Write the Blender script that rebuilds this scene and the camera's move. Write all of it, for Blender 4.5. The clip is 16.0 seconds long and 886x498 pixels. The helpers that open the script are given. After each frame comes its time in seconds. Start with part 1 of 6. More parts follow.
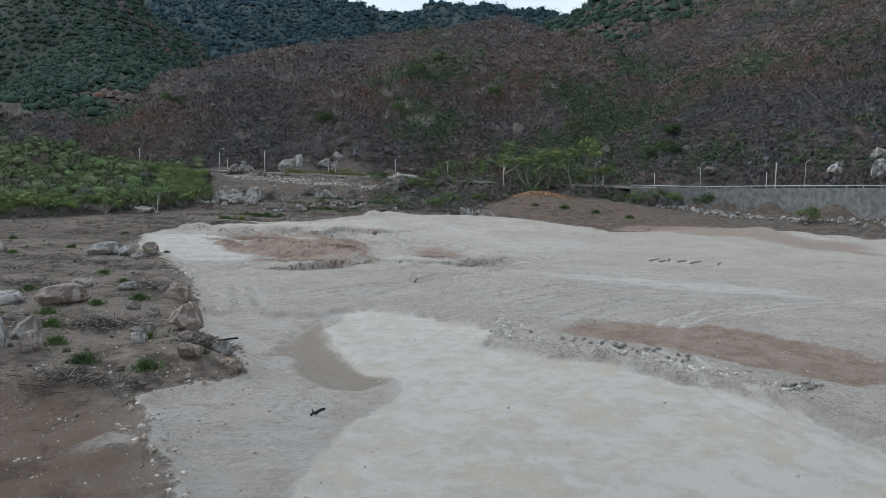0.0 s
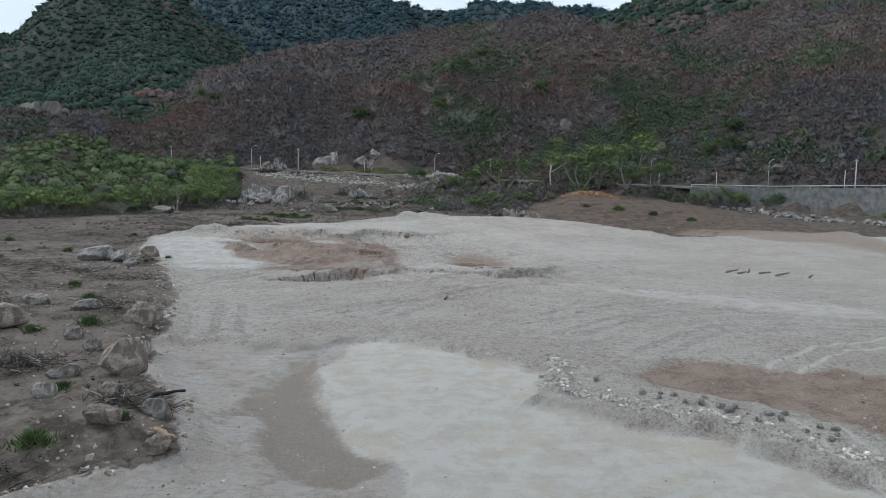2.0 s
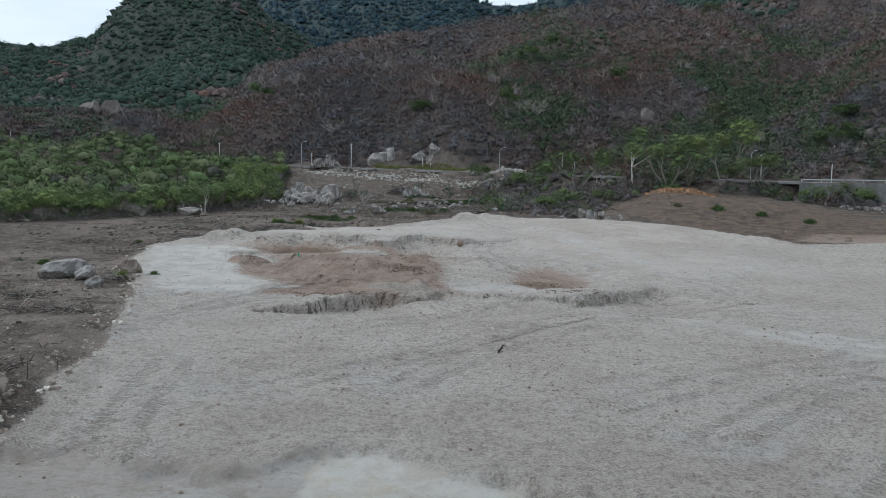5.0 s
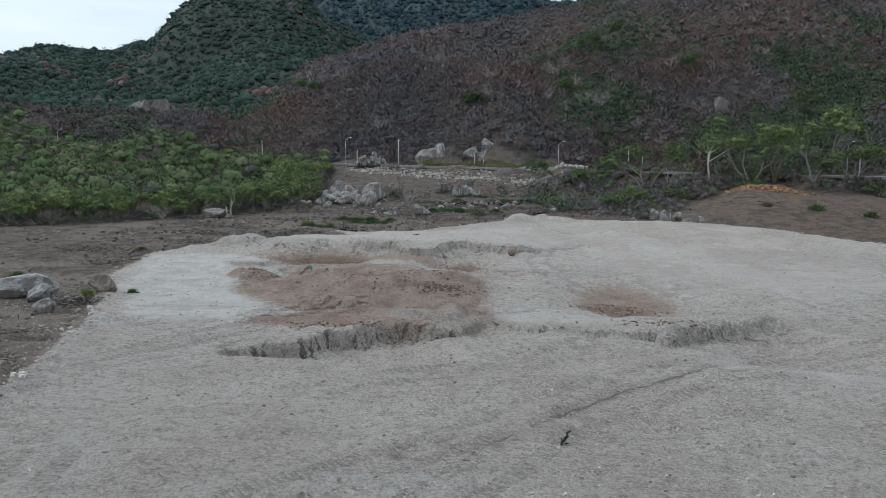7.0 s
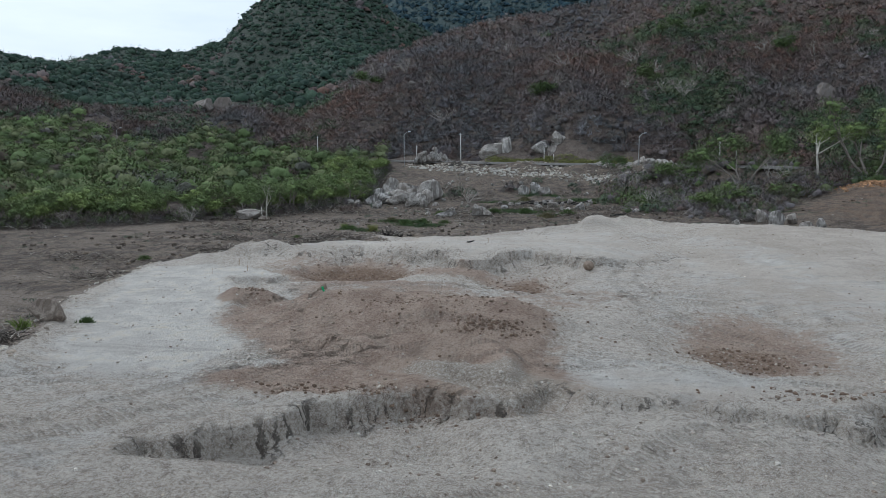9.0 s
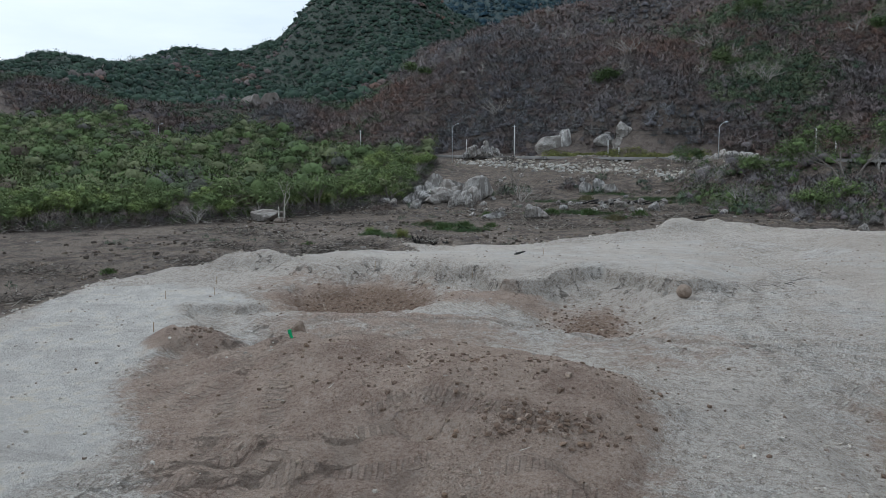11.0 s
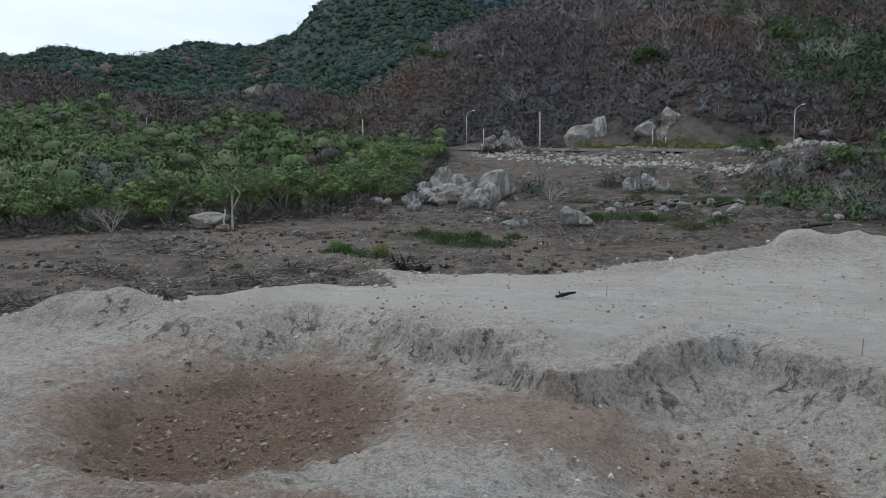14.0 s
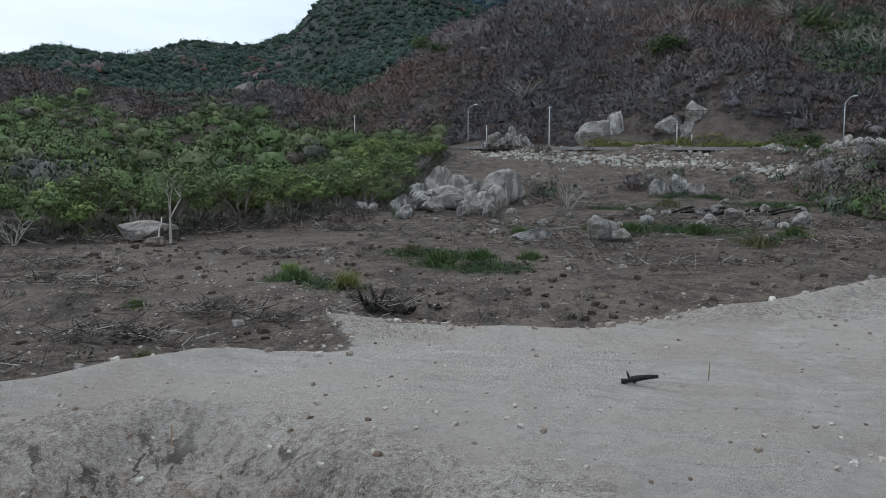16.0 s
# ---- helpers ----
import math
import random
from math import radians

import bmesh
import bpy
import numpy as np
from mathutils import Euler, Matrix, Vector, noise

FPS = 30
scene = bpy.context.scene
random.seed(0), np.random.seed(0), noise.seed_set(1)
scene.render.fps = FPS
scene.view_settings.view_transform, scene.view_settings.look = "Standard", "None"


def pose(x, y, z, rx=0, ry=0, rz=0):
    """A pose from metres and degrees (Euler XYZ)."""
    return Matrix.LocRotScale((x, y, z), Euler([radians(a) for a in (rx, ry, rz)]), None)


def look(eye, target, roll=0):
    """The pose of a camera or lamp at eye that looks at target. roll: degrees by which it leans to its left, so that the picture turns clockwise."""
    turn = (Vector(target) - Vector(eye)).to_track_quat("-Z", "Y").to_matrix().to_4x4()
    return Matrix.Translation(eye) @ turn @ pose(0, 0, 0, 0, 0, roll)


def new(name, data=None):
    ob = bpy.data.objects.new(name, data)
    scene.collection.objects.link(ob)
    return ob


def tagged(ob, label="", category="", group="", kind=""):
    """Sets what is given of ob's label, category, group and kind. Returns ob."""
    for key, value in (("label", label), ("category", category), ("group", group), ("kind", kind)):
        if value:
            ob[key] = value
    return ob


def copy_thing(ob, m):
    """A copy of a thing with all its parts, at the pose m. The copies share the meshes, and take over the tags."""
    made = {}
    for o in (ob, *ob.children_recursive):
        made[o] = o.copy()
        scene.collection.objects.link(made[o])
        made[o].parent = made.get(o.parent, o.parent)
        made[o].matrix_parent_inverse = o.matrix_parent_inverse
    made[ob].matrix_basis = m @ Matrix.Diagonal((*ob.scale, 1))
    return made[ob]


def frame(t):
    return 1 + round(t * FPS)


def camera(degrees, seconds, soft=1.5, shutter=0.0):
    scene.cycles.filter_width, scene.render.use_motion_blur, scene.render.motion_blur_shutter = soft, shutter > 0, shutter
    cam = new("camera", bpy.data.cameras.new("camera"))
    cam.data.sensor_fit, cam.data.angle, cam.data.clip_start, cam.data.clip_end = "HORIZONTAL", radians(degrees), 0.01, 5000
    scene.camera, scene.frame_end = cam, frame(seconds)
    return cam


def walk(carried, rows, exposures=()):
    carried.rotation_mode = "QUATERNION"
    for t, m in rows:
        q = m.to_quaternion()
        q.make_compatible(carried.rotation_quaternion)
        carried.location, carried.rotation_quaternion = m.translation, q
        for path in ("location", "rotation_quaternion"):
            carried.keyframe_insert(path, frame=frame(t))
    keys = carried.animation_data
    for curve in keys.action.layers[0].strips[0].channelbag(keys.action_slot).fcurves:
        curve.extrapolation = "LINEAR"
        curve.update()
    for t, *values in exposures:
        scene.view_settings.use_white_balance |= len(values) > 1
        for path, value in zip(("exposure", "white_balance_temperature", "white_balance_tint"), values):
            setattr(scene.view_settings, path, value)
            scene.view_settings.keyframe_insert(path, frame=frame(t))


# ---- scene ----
cam = camera(61.0, 16.0, soft=0.75)
# seconds, x, y, z, yaw to the left, pitch, roll
ROWS = [
    (0, -2.86, -49.89, 11.92, -7.621, -5.625, 0.817),
    (1, -1.42, -41.98, 11.55, -6.133, -5.609, 0.913),
    (2, -0.14, -34.01, 11.25, -4.294, -5.633, 0.897),
    (3, 0.99, -25.93, 10.98, -2.491, -5.675, 0.799),
    (4, 1.95, -17.71, 10.73, -0.774, -5.723, 0.647),
    (5, 2.71, -9.30, 10.48, 1.001, -5.769, 0.463),
    (6, 3.23, -0.68, 10.22, 3.017, -5.810, 0.268),
    (7, 3.46, 8.16, 9.94, 5.372, -5.846, 0.080),
    (8, 3.34, 17.22, 9.63, 8.008, -5.881, -0.087),
    (9, 2.85, 26.46, 9.31, 10.708, -5.917, -0.224),
    (10, 1.95, 35.84, 8.97, 13.154, -5.957, -0.323),
    (11, 0.64, 45.28, 8.62, 15.031, -6.000, -0.379),
    (12, -1.04, 54.67, 8.27, 16.148, -6.044, -0.392),
    (13, -3.01, 63.89, 7.95, 16.545, -6.079, -0.364),
    (14, -5.18, 72.76, 7.68, 16.510, -6.090, -0.301),
    (15, -7.37, 81.06, 7.47, 16.457, -6.053, -0.213),
    (16, -9.34, 88.56, 7.36, 16.570, -5.936, -0.112),
]
walk(cam, [(t, pose(x, y, z, 90 + pitch, 0, yaw) @ pose(0, 0, 0, 0, 0, roll)) for t, x, y, z, yaw, pitch, roll in ROWS], exposures=[(0, 0.11, 5760, 6), (16, 0.11, 5760, 6)])

# ---------------------------------------------------------------- light
world = bpy.data.worlds.new("overcast_sky")
scene.world = world
world.use_nodes = True
wn, wl = world.node_tree.nodes, world.node_tree.links
SUN_ELEV, SUN_ROT = radians(40), radians(-60)
sky = wn.new("ShaderNodeTexSky")
sky.sky_type, sky.sun_disc = "NISHITA", False
sky.sun_elevation, sky.sun_rotation, sky.dust_density = SUN_ELEV, SUN_ROT, 3.0
co = wn.new("ShaderNodeTexCoord")
mp = wn.new("ShaderNodeMapping")
mp.inputs["Scale"].default_value = (1.0, 1.0, 4.5)
cl = wn.new("ShaderNodeTexNoise")
cl.inputs["Scale"].default_value, cl.inputs["Detail"].default_value, cl.inputs["Roughness"].default_value = 2.2, 7, 0.55
cr = wn.new("ShaderNodeValToRGB")
cr.color_ramp.elements[0].position, cr.color_ramp.elements[0].color = 0.35, (0.84, 0.90, 0.98, 1)
cr.color_ramp.elements[1].position, cr.color_ramp.elements[1].color = 0.62, (1.04, 1.07, 1.08, 1)
sk = wn.new("ShaderNodeVectorMath")
sk.operation = "SCALE"
sk.inputs["Scale"].default_value = 0.10
mx = wn.new("ShaderNodeMixRGB")
mx.inputs[0].default_value = 0.85
wl.new(co.outputs["Generated"], mp.inputs["Vector"])
wl.new(mp.outputs["Vector"], cl.inputs["Vector"])
wl.new(cl.outputs["Fac"], cr.inputs["Fac"])
wl.new(sky.outputs["Color"], sk.inputs[0])
wl.new(sk.outputs["Vector"], mx.inputs[1])
wl.new(cr.outputs["Color"], mx.inputs[2])
wl.new(mx.outputs["Color"], wn["Background"].inputs["Color"])
wn["Background"].inputs["Strength"].default_value = 0.9

sun = new("sun", bpy.data.lights.new("sun", "SUN"))
sun.data.energy, sun.data.angle, sun.data.color = 1.0, radians(20), (1.0, 0.97, 0.92)
sun.matrix_world = look((-220, 127, 210), (0, 0, 0))
scene.view_settings.exposure = 0.0


# ---------------------------------------------------------------- materials
class Nodes:
    """Short hand for a node material."""

    def __init__(self, name, rough=0.9, spec=0.25):
        self.m = bpy.data.materials.new(name)
        self.m.use_nodes = True
        self.n, self.l = self.m.node_tree.nodes, self.m.node_tree.links
        self.b = self.n["Principled BSDF"]
        self.b.inputs["Roughness"].default_value = rough
        self.b.inputs["Specular IOR Level"].default_value = spec

    def pos(self):
        return self.n.new("ShaderNodeNewGeometry").outputs["Position"]

    def put(self, socket, value):
        if isinstance(value, bpy.types.NodeSocket):
            self.l.new(value, socket)
        else:
            socket.default_value = value

    def noise(self, scale, detail=4, rough=0.55, vec=None, distort=0.0):
        t = self.n.new("ShaderNodeTexNoise")
        t.inputs["Scale"].default_value, t.inputs["Detail"].default_value = scale, detail
        t.inputs["Roughness"].default_value, t.inputs["Distortion"].default_value = rough, distort
        self.l.new(vec if vec else self.pos(), t.inputs["Vector"])
        return t.outputs["Fac"]

    def ramp(self, fac, lo, hi, a=0.0, b=1.0):
        t = self.n.new("ShaderNodeMapRange")
        t.interpolation_type = "SMOOTHSTEP"
        for k, v in zip(("Value", "From Min", "From Max", "To Min", "To Max"), (fac, lo, hi, a, b)):
            self.put(t.inputs[k], v)
        return t.outputs["Result"]

    def math(self, op, a, b=0.0):
        t = self.n.new("ShaderNodeMath")
        t.operation = op
        self.put(t.inputs[0], a), self.put(t.inputs[1], b)
        return t.outputs[0]

    def mix(self, fac, a, b, how="MIX"):
        t = self.n.new("ShaderNodeMixRGB")
        t.blend_type = how
        for k, v in zip(range(3), (fac, a, b)):
            self.put(t.inputs[k], (*v, 1) if isinstance(v, tuple) and len(v) == 3 else v)
        return t.outputs[0]

    def attr(self, name):
        t = self.n.new("ShaderNodeAttribute")
        t.attribute_name = name
        return t

    def split(self, color):
        t = self.n.new("ShaderNodeSeparateColor")
        self.l.new(color, t.inputs[0])
        return t.outputs

    def bump(self, height, strength, distance, under=None):
        t = self.n.new("ShaderNodeBump")
        t.inputs["Strength"].default_value, t.inputs["Distance"].default_value = strength, distance
        self.l.new(height, t.inputs["Height"])
        if under:
            self.l.new(under, t.inputs["Normal"])
        return t.outputs["Normal"]

    def color(self, value):
        self.put(self.b.inputs["Base Color"], (*value, 1) if isinstance(value, tuple) else value)
        return self

    def normal(self, value):
        self.l.new(value, self.b.inputs["Normal"])
        return self


def make_ground_material():
    k = Nodes("worked_earth", 0.95, 0.12)
    a, b = k.attr("zones_a"), k.attr("zones_b")
    fill, cream, brown = k.split(a.outputs["Color"])[:3]
    tan, red, wood = k.split(b.outputs["Color"])[:3]
    big, mid = k.noise(0.09, 7, 0.62), k.noise(0.55, 9, 0.68, distort=0.4)
    clod, fine, grit = k.noise(2.2, 8, 0.72), k.noise(7.0, 6, 0.75), k.noise(24.0, 4, 0.75)
    edge = k.math("ADD", k.math("MULTIPLY", k.math("SUBTRACT", mid, 0.5), 1.3), k.math("MULTIPLY", k.math("SUBTRACT", clod, 0.5), 0.9))

    def mask(s, soft=0.25):
        return k.ramp(k.math("ADD", s, edge), 0.5 - soft, 0.5 + soft)

    # long scrapes of the grader, stretched along the platform
    st = k.n.new("ShaderNodeMapping")
    st.inputs["Rotation"].default_value, st.inputs["Scale"].default_value = (0, 0, radians(28)), (0.25, 1.6, 1)
    k.l.new(k.pos(), st.inputs["Vector"])
    streak = k.noise(0.5, 8, 0.68, st.outputs["Vector"], 1.2)
    graded = k.split(k.attr("zones_d").outputs["Color"])[1]
    rough = k.math("SUBTRACT", 1.0, k.math("MULTIPLY", k.ramp(k.math("ADD", graded, k.math("MULTIPLY", k.math("SUBTRACT", mid, 0.5), 1.2)), 0.3, 0.7), 0.72))
    pale = k.split(k.attr("zones_d").outputs["Color"])[0]
    patch = k.noise(0.22, 10, 0.72, distort=0.3)
    lane = k.ramp(k.math("ADD", pale, k.math("ADD", k.math("MULTIPLY", k.math("SUBTRACT", patch, 0.5), 1.5), k.math("MULTIPLY", k.math("SUBTRACT", streak, 0.5), 1.3))), 0.30, 0.70)
    loose = k.mix(k.ramp(big, 0.42, 0.58), (0.475, 0.412, 0.352), (0.555, 0.492, 0.428))
    loose = k.mix(k.ramp(patch, 0.50, 0.56, 0, 0.42), loose, (0.40, 0.336, 0.284))
    chalk = k.mix(lane, loose, k.mix(k.ramp(mid, 0.42, 0.58), (0.545, 0.508, 0.465), (0.63, 0.595, 0.55)))
    chalk = k.mix(k.ramp(streak, 0.54, 0.60, 0, 0.30), chalk, (0.31, 0.27, 0.235))
    chalk = k.mix(k.math("MULTIPLY", rough, k.ramp(clod, 0.52, 0.57, 0, 0.55)), chalk, (0.27, 0.225, 0.188))
    chalk = k.mix(k.math("MULTIPLY", rough, k.ramp(clod, 0.46, 0.40, 0, 0.35)), chalk, (0.62, 0.575, 0.52))
    soil = k.mix(k.ramp(mid, 0.44, 0.56), (0.075, 0.058, 0.048), (0.190, 0.148, 0.116))
    soil = k.mix(k.ramp(big, 0.5, 0.62, 0, 0.6), soil, (0.165, 0.126, 0.098))
    soil = k.mix(k.ramp(clod, 0.50, 0.55, 0, 0.7), soil, (0.068, 0.055, 0.046))
    soil = k.mix(k.ramp(clod, 0.45, 0.40, 0, 0.4), soil, (0.21, 0.174, 0.146))
    dust = k.split(k.attr("zones_d").outputs["Color"])[2]
    soil = k.mix(k.math("MULTIPLY", dust, k.ramp(k.math("ADD", big, k.math("MULTIPLY", patch, 1.4)), 1.10, 1.30, 0.12, 0.78)), soil, k.mix(clod, (0.34, 0.285, 0.24), (0.235, 0.19, 0.155)))
    forest = k.mix(k.ramp(mid, 0.4, 0.6), (0.085, 0.066, 0.056), (0.145, 0.115, 0.098))
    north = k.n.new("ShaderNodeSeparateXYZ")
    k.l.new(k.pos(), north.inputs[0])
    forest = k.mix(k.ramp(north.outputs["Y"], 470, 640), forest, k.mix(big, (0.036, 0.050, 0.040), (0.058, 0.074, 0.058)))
    # far north the floor turns bluer: distance haze put into its colour
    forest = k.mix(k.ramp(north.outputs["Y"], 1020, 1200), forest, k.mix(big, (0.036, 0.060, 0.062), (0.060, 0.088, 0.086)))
    c = k.mix(mask(fill, 0.15), soil, chalk)
    c = k.mix(mask(tan), c, k.mix(clod, (0.30, 0.245, 0.198), (0.42, 0.355, 0.295)))
    c = k.mix(k.math("MULTIPLY", mask(cream, 0.15), 0.85), c, k.mix(k.ramp(patch, 0.50, 0.60, 0, 0.55), k.mix(k.ramp(mid, 0.42, 0.60), (0.76, 0.72, 0.65), (0.66, 0.60, 0.515)), (0.66, 0.56, 0.40)))
    c = k.mix(k.math("MULTIPLY", mask(brown, 0.3), 0.95), c, k.mix(k.ramp(mid, 0.36, 0.62), (0.285, 0.200, 0.155), (0.410, 0.310, 0.245)))
    c = k.mix(k.math("MULTIPLY", mask(red, 0.35), 0.85), c, k.mix(clod, (0.125, 0.076, 0.050), (0.235, 0.150, 0.098)))
    # exposed earth on steep faces; shading by slope is put into its colour
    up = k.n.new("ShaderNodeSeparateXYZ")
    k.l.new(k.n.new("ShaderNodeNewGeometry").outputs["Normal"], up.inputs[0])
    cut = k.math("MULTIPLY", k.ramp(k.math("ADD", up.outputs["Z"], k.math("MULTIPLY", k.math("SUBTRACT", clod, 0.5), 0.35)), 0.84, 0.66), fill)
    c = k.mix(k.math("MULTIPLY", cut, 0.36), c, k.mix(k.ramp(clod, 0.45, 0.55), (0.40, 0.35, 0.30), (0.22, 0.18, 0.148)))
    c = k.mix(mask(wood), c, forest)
    light = k.math("MULTIPLY", k.math("SUBTRACT", 1.0, k.math("MULTIPLY", mask(brown, 0.3), 0.75)), k.math("MULTIPLY", rough, k.math("ADD", k.math("MULTIPLY", fill, 0.8), 0.2)))
    c = k.mix(k.math("MULTIPLY", rough, k.ramp(fine, 0.53, 0.57, 0, 0.66)), c, k.mix(1.0, c, (0.56, 0.525, 0.49), "MULTIPLY"))
    c = k.mix(k.math("MULTIPLY", light, k.ramp(fine, 0.465, 0.42, 0, 0.62)), c, (0.64, 0.595, 0.535))
    c = k.mix(k.math("MULTIPLY", rough, k.ramp(grit, 0.54, 0.58, 0, 0.6)), c, k.mix(1.0, c, (0.55, 0.515, 0.48), "MULTIPLY"))
    c = k.mix(k.math("MULTIPLY", light, k.ramp(grit, 0.455, 0.41, 0, 0.6)), c, (0.72, 0.695, 0.65))
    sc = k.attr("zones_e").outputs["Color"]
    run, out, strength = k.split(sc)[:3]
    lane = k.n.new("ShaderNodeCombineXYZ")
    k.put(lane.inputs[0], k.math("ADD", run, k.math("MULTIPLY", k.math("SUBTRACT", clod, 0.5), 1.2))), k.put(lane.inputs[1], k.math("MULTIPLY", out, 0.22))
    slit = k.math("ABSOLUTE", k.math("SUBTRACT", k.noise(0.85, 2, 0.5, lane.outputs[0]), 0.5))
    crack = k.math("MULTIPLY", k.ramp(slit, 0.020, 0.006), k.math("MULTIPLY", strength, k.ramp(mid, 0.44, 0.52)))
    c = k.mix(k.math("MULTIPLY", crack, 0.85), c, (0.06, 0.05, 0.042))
    # track-shoe marks: ribs across the crawler tracks, groove shade put into the colour
    tr = k.split(k.attr("zones_c").outputs["Color"])
    belt = k.math("MULTIPLY", k.math("MULTIPLY", k.ramp(tr[0], 0.25, 0.6), k.ramp(rough, 0.6, 0.95)), k.ramp(k.noise(0.35, 6, 0.7), 0.40, 0.50))
    wave = k.math("SINE", k.math("ADD", k.math("MULTIPLY", tr[1], 17.0), k.math("MULTIPLY", mid, 3.0)))
    ribs = k.math("MULTIPLY", k.ramp(wave, -0.3, 0.5), belt)
    c = k.mix(k.math("MULTIPLY", belt, 0.06), c, (0.30, 0.262, 0.228))
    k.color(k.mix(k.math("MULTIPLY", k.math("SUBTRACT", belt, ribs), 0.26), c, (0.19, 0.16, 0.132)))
    n1 = k.bump(clod, 0.8, 0.28)
    n2 = k.bump(fine, 1.0, 0.15, n1)
    n3 = k.bump(grit, 1.0, 0.05, n2)
    k.normal(k.bump(ribs, 1.0, 0.08, n3))
    return k.m


def make_rock_material(name, light, dark, stain):
    k = Nodes(name, 0.85, 0.3)
    tc = k.n.new("ShaderNodeTexCoord").outputs["Object"]
    st = k.n.new("ShaderNodeMapping")
    st.inputs["Scale"].default_value = (2.4, 2.4, 0.4)
    k.l.new(tc, st.inputs["Vector"])
    drip = k.noise(0.9, 5, 0.6, st.outputs["Vector"], 0.6)
    mid, fine = k.noise(1.1, 6, 0.65, tc), k.noise(14, 5, 0.7, tc)
    c = k.mix(k.ramp(mid, 0.42, 0.58), dark, light)
    c = k.mix(k.ramp(drip, 0.47, 0.56, 0, 0.8), c, stain)
    c = k.mix(k.ramp(fine, 0.52, 0.6, 0, 0.6), c, tuple(v * 0.4 for v in dark))
    rnd = k.n.new("ShaderNodeObjectInfo").outputs["Random"]
    c = k.mix(k.math("MULTIPLY", rnd, 0.35), c, (0.30, 0.24, 0.19))
    k.color(c)
    k.normal(k.bump(fine, 0.8, 0.10, k.bump(mid, 0.9, 0.5)))
    return k.m


def leafy_grain(k, c, depth=1.0):
    """Sprays of leaves and twigs, at three sizes; depth: how strongly they stand out."""
    sprays, leaf, clump = k.noise(1.3, 5, 0.7), k.noise(6.5, 3, 0.7), k.noise(0.35, 3, 0.6)
    c = k.mix(k.ramp(sprays, 0.50, 0.64, 0, 0.5 * depth), c, k.mix(1.0, c, (0.55, 0.57, 0.55), "MULTIPLY"))
    c = k.mix(k.ramp(leaf, 0.52, 0.62, 0, 0.6 * depth), c, k.mix(1.0, c, (0.55, 0.57, 0.55), "MULTIPLY"))
    c = k.mix(k.ramp(leaf, 0.47, 0.38, 0, 0.6 * depth), c, k.mix(1.0, c, (1.45, 1.45, 1.35), "MULTIPLY"))
    c = k.mix(k.ramp(clump, 0.46, 0.36, 0, 0.5 * depth), c, k.mix(1.0, c, (1.3, 1.3, 1.25), "MULTIPLY"))
    k.color(c)
    k.normal(k.bump(leaf, 0.5, 0.08, k.bump(sprays, 0.6, 0.3)))
    return k.m


def make_leaf_material(name, a, b, dry, amount=0.25):
    k = Nodes(name, 0.75, 0.2)
    isl = k.n.new("ShaderNodeNewGeometry").outputs["Random Per Island"]
    tint = k.attr("tint").outputs["Fac"]
    rnd = k.n.new("ShaderNodeObjectInfo").outputs["Random"]
    t = k.math("FRACT", k.math("ADD", tint, rnd))
    c = k.mix(t, a, b)
    c = k.mix(k.math("MULTIPLY", isl, 0.4), c, tuple(min(1, v * 1.5) for v in b))
    c = k.mix(k.ramp(k.math("FRACT", k.math("MULTIPLY", t, 7.3)), 1 - amount, 1.0), c, dry)
    return leafy_grain(k, c)


def make_scrub_material(name="hillside_scrub"):
    """Dry-season hillside: every bush has its own tint, from bare grey-brown twigs to dull green."""
    k = Nodes(name, 0.9, 0.1)
    isl = k.n.new("ShaderNodeNewGeometry").outputs["Random Per Island"]
    col = k.attr("tint").outputs["Color"]
    c = k.mix(isl, k.mix(1.0, col, (0.86, 0.86, 0.86), "MULTIPLY"), k.mix(1.0, col, (1.15, 1.15, 1.15), "MULTIPLY"))
    return leafy_grain(k, c)


def make_plain(name, a, b, scale=3.0, rough=0.85, metal=0.0):
    k = Nodes(name, rough, 0.3)
    f = k.noise(scale, 5, 0.65, k.n.new("ShaderNodeTexCoord").outputs["Object"])
    k.color(k.mix(k.ramp(f, 0.3, 0.7), a, b))
    k.b.inputs["Metallic"].default_value = metal
    k.normal(k.bump(k.noise(scale * 9, 4, 0.6), 0.3, 0.01))
    return k.m


M_GROUND = make_ground_material()
M_GRANITE = make_rock_material("weathered_granite", (0.50, 0.48, 0.455), (0.30, 0.285, 0.265), (0.10, 0.093, 0.087))
M_PALE = make_rock_material("pale_broken_rock", (0.74, 0.715, 0.675), (0.50, 0.47, 0.435), (0.22, 0.19, 0.165))
M_STREAK = make_rock_material("streaked_outcrop", (0.58, 0.56, 0.53), (0.30, 0.285, 0.27), (0.085, 0.078, 0.072))
M_DOME = make_rock_material("dark_granite", (0.20, 0.185, 0.18), (0.13, 0.12, 0.118), (0.07, 0.065, 0.062))
M_PINK = make_rock_material("pinkish_granite", (0.44, 0.375, 0.32), (0.27, 0.22, 0.185), (0.13, 0.10, 0.08))
M_CLOD = make_plain("dry_clay", (0.17, 0.125, 0.095), (0.30, 0.235, 0.185), 2.5)
M_BARK = make_plain("grey_bark", (0.13, 0.11, 0.09), (0.30, 0.27, 0.24), 4.0)
M_PALEBARK = make_plain("pale_bark", (0.36, 0.33, 0.28), (0.58, 0.55, 0.50), 5.0)
M_TWIG = make_plain("bleached_twigs", (0.24, 0.215, 0.19), (0.46, 0.43, 0.39), 6.0)
M_LEAF = make_leaf_material("thorn_tree_leaves", (0.106, 0.152, 0.058), (0.156, 0.208, 0.076), (0.17, 0.15, 0.09), 0.12)
